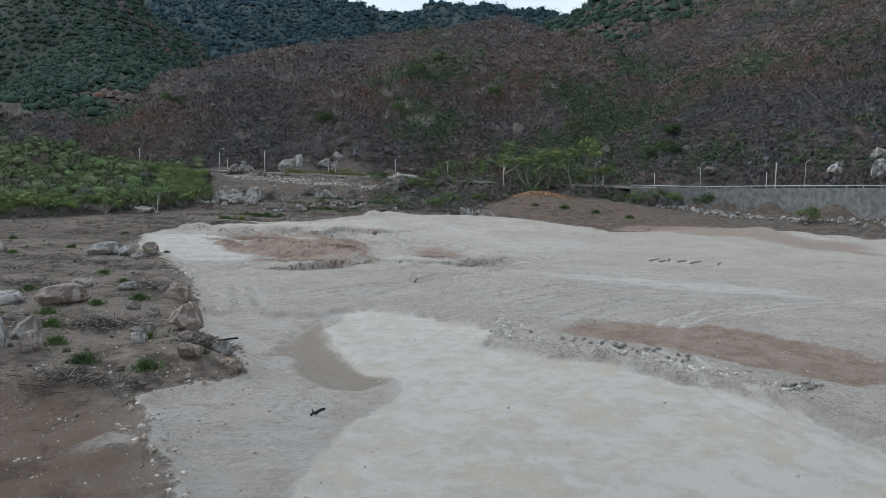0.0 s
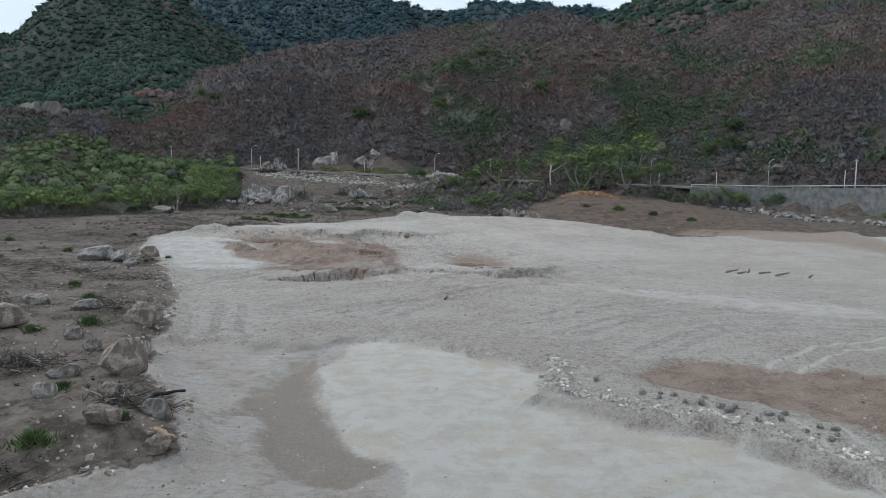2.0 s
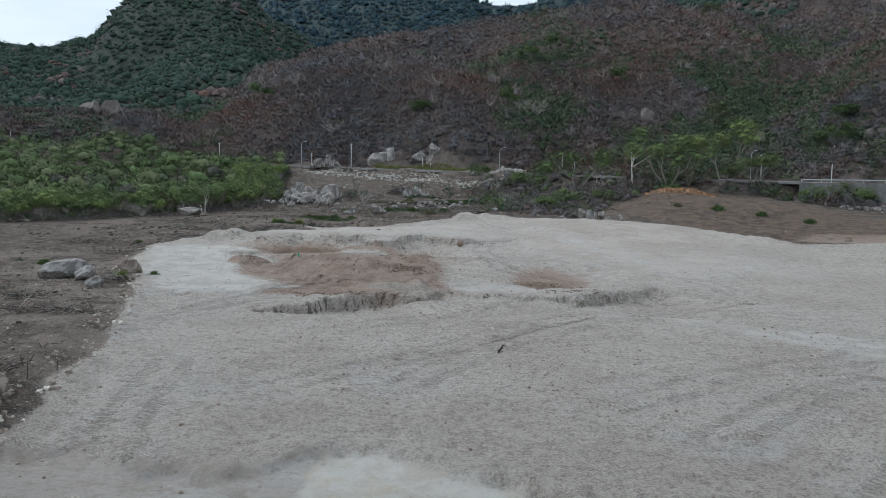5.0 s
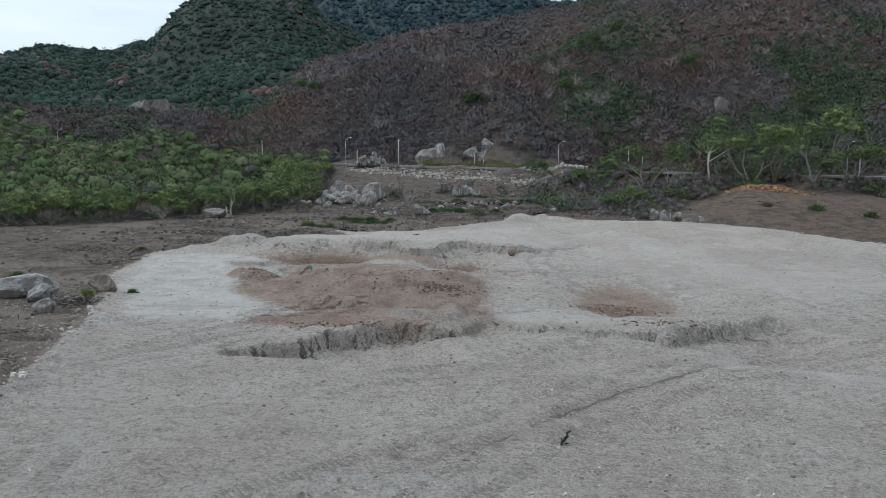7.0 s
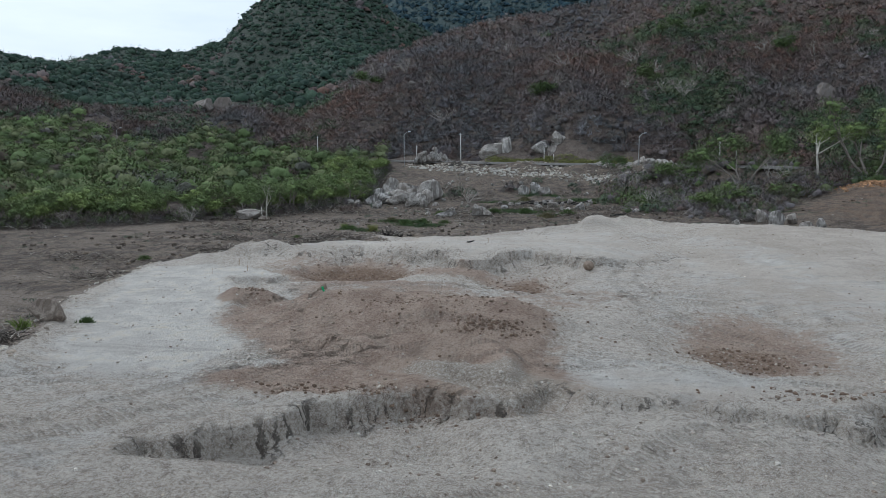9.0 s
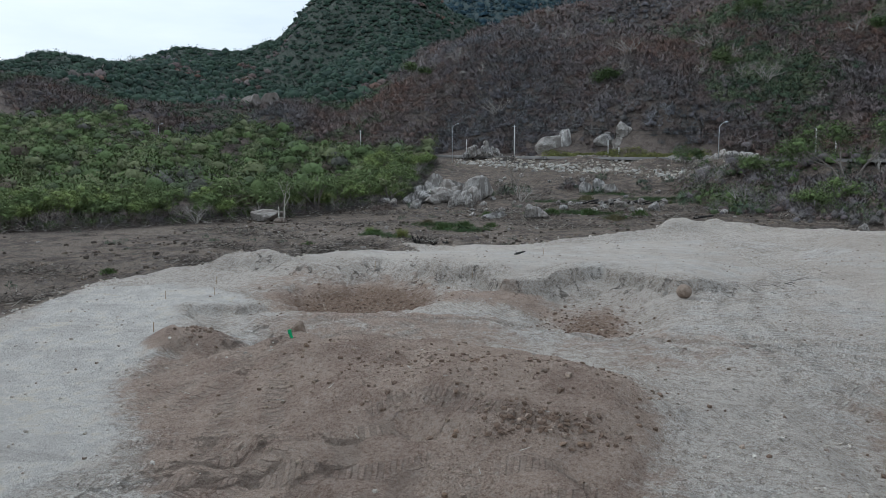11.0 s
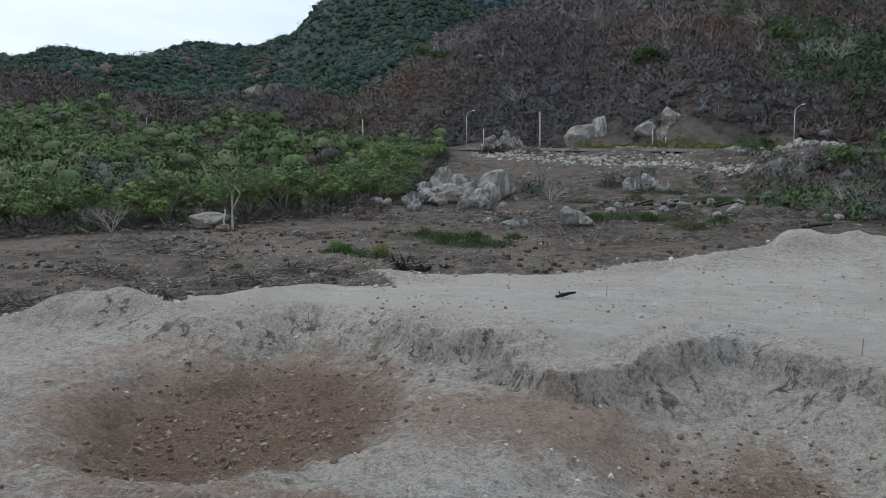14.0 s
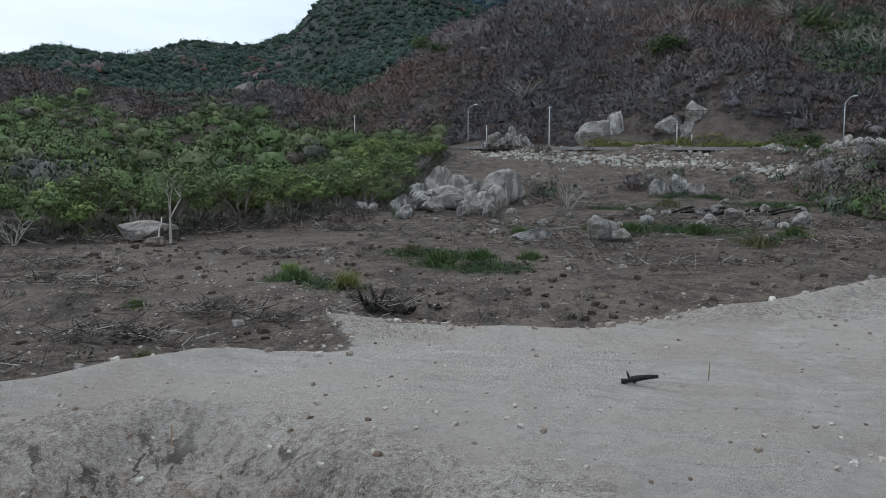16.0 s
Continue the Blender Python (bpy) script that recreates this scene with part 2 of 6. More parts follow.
M_BRIGHT = make_leaf_material("fresh_leaves", (0.145, 0.200, 0.062), (0.200, 0.255, 0.082), (0.22, 0.21, 0.08), 0.1)
M_GRASS = make_leaf_material("weeds", (0.060, 0.095, 0.035), (0.105, 0.150, 0.055), (0.16, 0.14, 0.08), 0.2)
M_SCRUB = make_scrub_material("hillside_scrub")
M_THICKET = make_scrub_material("thicket_leaves")
M_FARWOOD = make_scrub_material("far_woodland")
M_WEED = make_scrub_material("low_weeds")
M_CHAR = make_plain("charred_wood", (0.012, 0.011, 0.011), (0.035, 0.032, 0.03), 8.0)
M_CONCRETE = make_plain("pole_concrete", (0.48, 0.47, 0.45), (0.62, 0.61, 0.58), 2.0)
M_METAL = make_plain("galvanised_steel", (0.42, 0.44, 0.45), (0.55, 0.57, 0.58), 3.0, 0.5, 0.6)
M_WALL = make_plain("stone_masonry", (0.13, 0.128, 0.122), (0.25, 0.245, 0.235), 0.7)
M_CABLE = make_plain("black_cable", (0.03, 0.03, 0.03), (0.05, 0.05, 0.05), 3.0)
M_GREEN = make_plain("green_cloth", (0.02, 0.30, 0.11), (0.03, 0.38, 0.15), 6.0)
M_STAKE = make_plain("raw_wood", (0.30, 0.21, 0.13), (0.42, 0.31, 0.20), 9.0)
M_PLASTIC = make_plain("white_plastic", (0.72, 0.75, 0.78), (0.62, 0.70, 0.80), 5.0)
M_ASPHALT = make_plain("road_surface", (0.20, 0.19, 0.18), (0.30, 0.28, 0.26), 0.5)


# ---------------------------------------------------------------- terrain
def smooth(lo, hi, v):
    t = np.clip((v - lo) / (hi - lo), 0, 1)
    return t * t * (3 - 2 * t)


def hash2(ix, iy, s):
    h = np.sin(ix * 127.1 + iy * 311.7 + s * 74.7) * 43758.5453
    return h - np.floor(h)


def vnoise(x, y, s=0):
    """Value noise in 0..1, one unit a cell."""
    ix, iy = np.floor(x), np.floor(y)
    fx, fy = x - ix, y - iy
    fx, fy = fx * fx * (3 - 2 * fx), fy * fy * (3 - 2 * fy)
    a, b = hash2(ix, iy, s), hash2(ix + 1, iy, s)
    c, d = hash2(ix, iy + 1, s), hash2(ix + 1, iy + 1, s)
    return (a * (1 - fx) + b * fx) * (1 - fy) + (c * (1 - fx) + d * fx) * fy


def fbm(x, y, octaves=4, s=0):
    out, amp, tot = 0, 1.0, 0.0
    for k in range(octaves):
        out = out + amp * vnoise(x * 2**k, y * 2**k, s + k * 13)
        tot += amp
        amp *= 0.5
    return out / tot - 0.5


def seg(x, y, p, q):
    """Distance to the segment p q, and how far along it."""
    dx, dy = q[0] - p[0], q[1] - p[1]
    t = np.clip(((x - p[0]) * dx + (y - p[1]) * dy) / (dx * dx + dy * dy), 0, 1)
    return np.hypot(x - p[0] - t * dx, y - p[1] - t * dy), t


def inside(x, y, poly):
    """Signed distance to a closed outline, positive inside."""
    d, odd = np.full(np.shape(x), 1e9), np.zeros(np.shape(x), bool)
    for (x0, y0), (x1, y1) in zip(poly, poly[1:] + poly[:1]):
        d = np.minimum(d, seg(x, y, (x0, y0), (x1, y1))[0])
        if y0 != y1:
            odd ^= ((y0 > y) != (y1 > y)) & (x < (x1 - x0) * (y - y0) / (y1 - y0) + x0)
    return np.where(odd, d, -d)


PLATFORM = [(-10, -60), (-9, -22), (-12, -12), (-15, -7), (-9, -2), (-11, 6), (-14, 10), (-19, 34), (-27, 60), (-31, 68), (-36, 77), (-39, 92),
            (-37, 100), (-33, 104), (-28, 104), (-25, 111), (-20, 112), (-23, 118), (-17, 117), (-12, 118), (-4, 125), (2, 131.5), (6, 135.5), (12, 135.5), (16, 133),
            (28, 130), (40, 119), (53, 101), (72, 108), (92, 112), (115, 92), (130, 40), (130, -60)]
CREAM = [(-1.8, 20.5), (0.1, 20.6), (2.4, 18.5), (4.6, 17.7), (6.7, 14.9), (9.1, 13.2), (10, 10), (7.2, 4.5), (10.1, 3.1), (15, -0.5), (17.6, -3.9), (20.4, -7.1), (22, -20), (14, -45), (-3, -45), (-5, -20), (-1, -10), (0.2, -5.3), (-0.3, -2.5), (-1.4, 0.5), (-2.8, 4.5), (-4.5, 9.9), (-4.3, 12.9), (-2.3, 16), (-2.1, 18.6)]
GRADED = [(-19, 17.5), (-15.5, 18.8), (-12.9, 20), (-11.3, 19.5), (-8.6, 18), (-6, 17.7), (-4.8, 18.2), (-2.9, 20.5), (0.1, 20.5), (2.4, 18.5), (4.6, 17.7), (6.7, 14.9), (9.1, 13.2), (9.9, 11.5), (9.6, 8.4), (7.2, 4.5), (10.1, 3.1), (12, 0.9), (15.3, -0.3), (15.9, -2.5), (17.6, -3.9), (20.4, -7.1), (23, -14), (24, -60), (-20, -60)]
TAN = [(-5, 17.1), (-6.8, 11.6), (-8.4, 4.1), (-6.5, 3.9), (-5.1, -2.5), (-3.8, -4.9), (-1.8, -5.5), (-0.3, -4), (0, -2.8), (-1.4, 0.3), (-2.8, 4.5), (-4.4, 9.1)]
PATCH = [(15, 10.2), (19.1, 13.8), (23, 13.2), (25.4, 11.2), (29.1, 11.1), (31, 9), (36, 4), (38, -4), (30, -8), (26.4, -3), (24, -1.6), (22.7, -0.2), (21.8, 2.9), (19.4, 5.3), (16.4, 6.8)]
REDLEFT = [(-40, -6), (-23, -5), (-18, -6), (-13, -12), (-10, -20), (-11, -50), (-45, -50)]
REDSOIL = [(34, 150), (45, 172), (63, 183), (78, 160), (90, 135), (74, 114), (54, 106), (42, 124)]
BROWN = [(-22, 76), (-18.5, 70), (-16, 66), (-13.3, 63.4), (-15.5, 61), (-14.5, 58.8), (-9.7, 56.8), (-4.8, 58.1), (-1.3, 58.4), (0.3, 58.3), (2, 59.6), (2.6, 61.8), (2, 65.8), (1.4, 70), (0.5, 76.1), (-2.7, 80.3), (-8, 81), (-14, 80), (-22, 81)]
LEDGE = [(-6.4, 61.8), (-3, 63.1), (0.1, 63.5), (2.2, 61.3), (1.8, 59.1), (0.3, 58.3), (-1.8, 59.3), (-4.3, 60.6)]
BAND = [(14, 59), (21.5, 50), (28, 47), (39, 43), (52, 36), (52, 27), (36, 32), (24, 42), (15, 53)]
FARTAN = [(56, 110), (64, 119), (82, 116), (93, 112), (100, 84), (90, 68), (80, 99)]
WHITEPAD = [(-38, 90), (-33, 93), (-27, 91), (-22.5, 88.2), (-24, 86.6), (-26.8, 85.8), (-23.6, 82), (-22.8, 79), (-20.5, 73.7), (-16.5, 65.9), (-16.9, 61.4), (-20.8, 59.1), (-26, 62), (-34, 76)]
BOWL = [(-13.5, 49), (-13.8, 51.7), (-12.4, 51.2), (-12.1, 52.5), (-10.6, 53.1), (-8.9, 54.5), (-9.2, 56.5), (-7.3, 56.5), (-5.8, 58.2), (-4.0, 59.1), (-1.9, 58.1), (-0.0, 58.3), (1.1, 60.7), (3.1, 59.5), (4.3, 59.0), (6.8, 59.3), (8.9, 58.8), (10.4, 58.4), (12.1, 58.5), (13.9, 57.6), (15.0, 59.6), (16.8, 60.4), (19.8, 62.3), (22.3, 64.0), (27, 56), (24, 34), (0, 34), (-8, 36), (-13.4, 42)]
RIM = [(-31, 103), (-26, 101), (-23.9, 102), (-21.6, 104), (-17.8, 103.7), (-15.5, 102.3), (-13.2, 101.4), (-11.5, 101.4), (-9.9, 99.1), (-8.9, 97.6), (-7.7, 98.3), (-6.6, 99.4), (-5.5, 100.5), (-4, 101.9), (-2.3, 102.4), (-1.3, 101.3), (0.5, 100), (2.9, 98.4), (7, 99), (12, 105), (8, 128), (-14, 120), (-30, 112)]
TRACK = [(60, 27), (42.8, 23), (32.2, 18), (26.2, 12.8), (23.1, 8.2), (21.1, 1.6), (20.5, -4.7), (20.5, -9.6), (22, -22), (24, -36)]
ROAD = [(-260, 330, 19.0), (-150, 288, 16.0), (-80, 258, 13.4), (-31, 239, 11.9), (16, 217, 10.7), (60, 197, 9.6), (93, 180, 8.8), (109, 166, 8.6), (122, 146, 9.3), (135, 118, 10.0), (160, 50, 12.0)]
RIDGES = [((-120, 330), 28, (-95, 382), 50, 0.42), ((-95, 382), 50, (-38, 416), 84, 0.45), ((-38, 416), 84, (-10, 432), 91, 0.47), ((-10, 432), 91, (60, 452), 107, 0.44),
          ((60, 452), 107, (105, 460), 114, 0.44), ((105, 460), 112, (150, 475), 84, 0.46), ((150, 475), 84, (330, 580), 108, 0.44), ((84, 255), 26, (105, 335), 48, 0.38), ((105, 335), 48, (150, 475), 84, 0.42),
          ((135, 190), 22, (210, 265), 62, 0.50), ((210, 265), 62, (330, 330), 125, 0.48)] + [ ((330, 330), 125, (430, 640), 270, 0.48), ((430, 640), 270, (640, 980), 400, 0.80),
          ((330, 330), 125, (520, 150), 190, 0.45), ((-325, 985), 272, (-250, 800), 142, 0.72), ((-250, 800), 142, (-205, 690), 108, 0.46), ((-205, 690), 108, (-227, 600), 72, 0.36),
          ((-400, 950), 145, (-535, 872), 145, 0.36), ((-535, 872), 145, (-760, 770), 136, 0.36), ((-760, 770), 136, (-1200, 600), 170, 0.36), ((-170, 402), 42, (-265, 375), 42, 0.22)] + [
          ((-265, 375), 42, (-420, 420), 60, 0.22), ((-420, 420), 60, (-535, 872), 147, 0.25), ((-350, 1750), 462, (-90, 1740), 416, 0.55), ((-90, 1740), 416, (60, 1720), 387, 0.55),
          ((60, 1720), 387, (330, 1690), 402, 0.55), ((330, 1690), 402, (450, 1680), 388, 0.55), ((450, 1680), 388, (560, 1650), 362, 0.55), ((560, 1650), 362, (1000, 1500), 490, 0.55)]


CRAWLS = [[(-26, 36), (-22, 46), (-15, 58), (-12, 66), (-16, 76), (-24, 86)], [(-24, 34), (-20, 46), (-12, 57), (-9, 66)], [(-27, 56), (-16, 62), (-5, 65), (4, 66), (16, 62), (30, 58)], [(-26, 60), (-16, 65), (-7, 69), (-2, 68)],
          [(0, 30), (6, 40), (14, 48), (24, 52), (36, 52)], [(-8, 28), (0, 36), (8, 46), (16, 53), (28, 57)], [(-6, 44), (3, 50), (8, 56), (20, 60)]] + [ [(14, 22), (22, 30), (32, 34), (44, 34)], [(18, 16), (26, 24), (36, 27), (46, 26)], [(10, 26), (20, 34), (34, 40), (44, 42)],
          [(-18, 70), (-14, 82), (-10, 86), (2, 87), (12, 84)], [(-22, 74), (-18, 86), (-8, 88.5), (4, 84)], [(16, 74), (8, 80), (6, 92), (8, 104), (4, 116)], [(22, 70), (16, 84), (12, 100), (6, 112), (-8, 113)]] + [ [(30, 66), (24, 84), (20, 104), (10, 122)], [(-2, 104), (4, 112), (0, 122)],
          [(-12, -22), (-4, -10), (-6, 6), (-12, 22), (-14, 34)], [(-6, -24), (2, -12), (0, 4)], [(-14, -9), (-4, -14), (8, -18), (20, -18)], [(-13, -14), (-2, -20), (10, -24)]]


def belts(x, y):
    """Crawler tracks: how deep in a belt, how far along it, how far from its middle."""
    along, across = np.zeros(np.shape(x)), np.full(np.shape(x), 9.0)
    for way in CRAWLS:
        run = 0.0
        for p, q in zip(way, way[1:]):
            length = math.hypot(q[0] - p[0], q[1] - p[1])
            d, t = seg(x, y, p, q)
            off = np.minimum(np.abs(d - 0.95), 3)
            closer = off < across
            along, across = np.where(closer, run + t * length, along), np.where(closer, off, across)
            run += length
    return 1 - smooth(0.22, 0.55, across), along, across


def wheel_ruts(x, y):
    """The two wheel ruts of the curved vehicle track."""
    d = np.full(np.shape(x), 9.0)
    for p, q in zip(TRACK, TRACK[1:]):
        d = np.minimum(d, seg(x, y, p, q)[0])
    return np.exp(-((d - 0.95) / 0.33) ** 2), d


def edge_run(x, y, poly):
    """Arc length along an outline at its nearest point."""
    best, run_at, run = np.full(np.shape(x), 1e9), np.zeros(np.shape(x)), 0.0
    for p, q in zip(poly, poly[1:] + poly[:1]):
        length = math.hypot(q[0] - p[0], q[1] - p[1])
        d, t = seg(x, y, p, q)
        run_at, best = np.where(d < best, run + t * length, run_at), np.minimum(best, d)
        run += length
    return run_at


def fissures(run, out):
    """Cracks that run across a scarp: 1 in their middle."""
    wander = run / 0.95 + 0.35 * fbm(run / 0.7, out / 0.9, 3, 52)
    return np.clip(1 - np.abs(2 * vnoise(wander, out / 3.0, 51) - 1) * 4.5, 0, 1) ** 1.5


def gully_lines(x, y):
    """Crossing the slopes: zero on the crests of spurs, large in the gullies between them."""
    wx, wy = 26 * fbm(x / 70, y / 70, 2, 81), 26 * fbm(x / 70, y / 70, 2, 82)
    return 2.2 * fbm((x + wx + 0.35 * y) / 62, (y + wy) / 190, 2, 83)


def height(x, y):
    x, y = np.asarray(x, float), np.asarray(y, float)
    z = np.interp(y, [-400, -60, 40, 60, 80, 90, 97, 105, 113, 122, 140, 165, 200, 235, 300, 500, 4000], [-1, -0.5, -0.75, -0.7, -0.45, -0.05, 0.35, 0.85, 1.15, 1.5, 2.2, 4.7, 7.9, 10.6, 14, 18, 30])
    z = z + 1.2 * smooth(-60, -160, x) * smooth(60, 140, y) * 2
    z = z - 0.8 * smooth(14, 60, x) * smooth(125, 95, y)
    # the clearing lies low and rises late to the road
    z = z - np.interp(y, [136, 160, 180, 195, 210, 228], [0, 1.8, 2.9, 3.1, 1.5, 0]) * smooth(50, 20, x) * smooth(-140, -60, x)
    # valley sides and mountains
    rough = fbm(x / 62, y / 62, 4, 3)
    gully = fbm(x / 34, y / 95, 3, 17)
    spur = 0.55 - np.abs(2 * gully_lines(x, y))
    for p, hp, q, hq, s in RIDGES:
        d, t = seg(x, y, p, q)
        far = smooth(500, 1200, p[1])
        r = hp + (hq - hp) * t - s * (np.sqrt(d * d + 18**2) - 18) + (rough + 0.8 * gully) * (13 + 16 * far) + spur * smooth(6, 45, d) * (9 + 14 * far)
        k = 6.0
        h = np.clip(0.5 + 0.5 * (r - z) / k, 0, 1)
        z = z * (1 - h) + r * h + k * h * (1 - h)
    # the road along the foot of the hill, on its bench
    for (x0, y0, z0), (x1, y1, z1) in zip(ROAD, ROAD[1:]):
        d, t = seg(x, y, (x0, y0), (x1, y1))
        w = 1 - smooth(4.5, 9.0, d)
        z = z * (1 - w) + (z0 + (z1 - z0) * t) * w
    # ground below the retaining wall
    d = np.minimum(seg(x, y, (85.5, 172), (101.5, 159))[0], np.minimum(seg(x, y, (101.5, 159), (114, 142))[0], seg(x, y, (114, 142), (138, 93))[0]))
    w = 1 - smooth(4.6, 7.6, d)
    z = z * (1 - w) + np.minimum(z, 3.0) * w
    # the filled platform stands over the natural ground
    s = inside(x, y, PLATFORM)
    near = smooth(150, 135, y) * smooth(-70, -50, x)
    z = z + near * ((0.95 * smooth(70, 35, y) - 0.35 * smooth(60, 80, y)) * smooth(0.3, -2.2, s) + 0.28 * np.exp(-((s - 0.4) / 0.9) ** 2) * (0.4 + 1.2 * vnoise(x / 2.2, y / 2.2, 5)))
    z = z + (1 - smooth(-1, 1, s)) * near * (0.7 * fbm(x / 7, y / 7, 4, 8) + 0.4 * fbm(x / 1.8, y / 1.8, 4, 9))
    low = smooth(3, -6, y) * near
    z = z - low * (1.0 * smooth(0.3, -1.8, s) + 0.35 * fissures(edge_run(x, y, PLATFORM), s) * np.exp(-((s + 0.3) / 1.0) ** 2))
    work = smooth(-1, 1, s)
    graded = inside(x, y, GRADED) + 0.8 * fbm(x / 1.6, y / 1.6, 3, 24) + 0.5 * (vnoise(x / 0.6, y / 0.6, 25) - 0.5)
    calm = np.maximum.reduce([smooth(0, 1.5, graded), 0.7 * smooth(0, 4, inside(x, y, WHITEPAD)), 0.7 * smooth(0.5, 5, inside(x, y, RIM)), 0.5 * smooth(0, 3, inside(x, y, BAND))])
    z = z + work * (0.35 * fbm(x / 9, y / 9, 3, 21) + (1 - 0.75 * calm) * (0.36 * fbm(x / 1.7, y / 1.7, 3, 22) + 0.28 * (0.25 - np.abs(fbm(x / 0.8, y / 0.8, 2, 23)))))
    # the graded pad lies lower than the rough fill, with a windrow pushed up along its edge
    z = z + work * (-0.30 * smooth(-0.15, 0.25, graded) + (0.10 + 0.30 * smooth(4, 9, x)) * np.exp(-((graded + 0.7) / 0.6) ** 2) * (0.2 + 1.5 * vnoise(x / 1.1, y / 1.1, 26)))
    rut, from_track = wheel_ruts(x, y)
    z = z - work * (0.05 * belts(x, y)[0] * (1 - 0.6 * calm)) - 0.10 * work * rut + 0.06 * work * np.exp(-((from_track - 1.7) / 0.3) ** 2)
    z = z + 0.50 * smooth(-0.3, 0.4, inside(x, y, WHITEPAD) + 0.7 * fbm(x / 1.4, y / 1.4, 3, 27)) * smooth(72, 80, y)

    def dig(cx, cy, rx, ry, depth, turn=0.0, steep=0.35, wob=0.3):
        """A hollow (or with negative depth a heap) with an uneven outline."""
        c, sn = math.cos(radians(turn)), math.sin(radians(turn))
        u, v = ((x - cx) * c + (y - cy) * sn) / rx, (-(x - cx) * sn + (y - cy) * c) / ry
        r = np.hypot(u, v) + (0.10 * (vnoise(x / 0.8, y / 2.5, 77) - 0.5) if steep < 0.3 and depth > 0 else 0) + wob * fbm(x / 3.1, y / 3.1, 5, 31 + int(abs(cx) * 7))
        return -depth * (1 - smooth(1 - steep, 1 + steep, r))

    # the low bowl and the scarp that bounds it
    jag = 0.5 * fbm(x / 2.2, y / 2.2, 3, 44) + 0.6 * (vnoise(x / 0.75, y / 2.0, 45) - 0.5)
    bowl = inside(x, y, BOWL) + jag
    strong = np.clip(0.28 + 0.72 * smooth(1, -4, x) + 0.35 * smooth(12, 15, x) + 1.0 * fbm(x / 3.5, y / 3.5, 2, 46), 0.08, 1.2)
    edge = inside(x, y, BOWL)
    z = z - 0.40 * (0.35 + 0.65 * smooth(2, -3, x)) * fissures(edge_run(x, y, BOWL), edge) * np.exp(-((edge - 0.2) / 0.8) ** 2) * smooth(48, 52, y) * smooth(26, 20, x)
    z = z - (0.95 * smooth(-0.12, 0.22, bowl) + 0.2 * smooth(0.3, 3.0, bowl)) * strong * smooth(49, 53, y) * smooth(27, 20, x) + 0.18 * np.exp(-((bowl + 0.8) / 0.7) ** 2) * smooth(50, 56, y)
    # the brown ledge behind the scarp, highest at its worn edge
    ledge = inside(x, y, [(-13, 67), (-10, 65), (-7, 63), (-4, 61.2), (-2, 60.8), (-0.5, 60.2), (0, 62), (-0.5, 65), (-2, 67.2), (-6, 67.5), (-9, 69)]) + 0.6 * fbm(x / 1.6, y / 1.6, 3, 43)
    z = z + 0.65 * smooth(-0.5, 0.5, ledge) * (1 - 0.6 * smooth(0.5, 3.0, ledge))
    z = z + dig(-8, 75, 8.5, 5.5, -1.15, -8, 0.45, 0.45) + dig(-3, 71, 4.5, 3.5, -0.8, 20, 0.5, 0.6)
    z = z + dig(-21.6, 79, 1.9, 1.3, -0.85, 10, 0.6, 0.25) + dig(-16.2, 79, 1.5, 1.1, -0.6, 0, 0.6, 0.3) + dig(-13, 76, 3, 2, -0.5, 30, 0.5, 0.5)
    z = z + dig(-18.6, 96, 5.4, 6.6, 1.2, 6, 0.42, 0.8) + dig(-3.0, 93, 4.2, 6.0, 1.1, 10, 0.42, 0.8) + dig(13, 73, 6.5, 8.0, 1.0, 0, 0.45, 0.5)
    rim = inside(x, y, RIM) + 0.6 * fbm(x / 2.0, y / 2.0, 3, 47) + 0.5 * (vnoise(x / 0.8, y / 2.5, 48) - 0.5)
    edge = inside(x, y, RIM)
    z = z - 0.32 * smooth(-22, -13, x) * fissures(edge_run(x, y, RIM), edge) * np.exp(-((edge + 0.5) / 1.0) ** 2) * smooth(110, 105, y) * smooth(8, 3, x)
    slack = 1.4 * smooth(-13, -20, x)
    z = z + (0.95 - 0.35 * smooth(-13, -20, x)) * smooth(-0.4 - slack, 0.12 + slack, rim) * (1 - smooth(5, 9, rim)) * smooth(112, 105, y) * smooth(9, 3, x) - 0.3
    z = z + 0.25 * (1 - smooth(-12, 0, rim)) + 0.25 * smooth(3, 8, rim)
    z = z + dig(-8, 99.5, 5.0, 1.5, 0.45, -4, 0.5, 0.5) + dig(-27, 82, 2.6, 4.5, 0.0, 0) + dig(3.6, 96, 3.5, 3.4, -0.1, 0, 0.55, 0.4)
    z = z + dig(-32, 103, 2.4, 1.5, -0.8, 20, 0.6, 0.4)
    z = z + dig(-13.5, 85, 9, 3.2, -0.35, 4, 0.5, 0.5)
    z = z + dig(4.2, 133, 1.9, 1.6, -1.1, 0, 0.7, 0.3) + dig(7.4, 133.4, 1.7, 1.4, -0.75, 0, 0.7, 0.3) + dig(10.6, 133.8, 2.6, 1.3, -0.6, 0, 0.7, 0.5)
    z = z + dig(-13.5, -15, 2.4, 1.8, -0.7, 30, 0.6, 0.4) + dig(-22, -4.5, 5, 2.6, -0.8, 10, 0.5, 0.4) - 0.45 * smooth(-1, 3, inside(x, y, REDLEFT))
    z = z + dig(27, 62, 9, 3.2, 0.6, 15, 0.5, 0.5) + dig(33, 74, 7, 2.2, 0.5, 160, 0.5, 0.5) + dig(-6, 64, 3.2, 1.3, 0.35, -10, 0.6, 0.3)
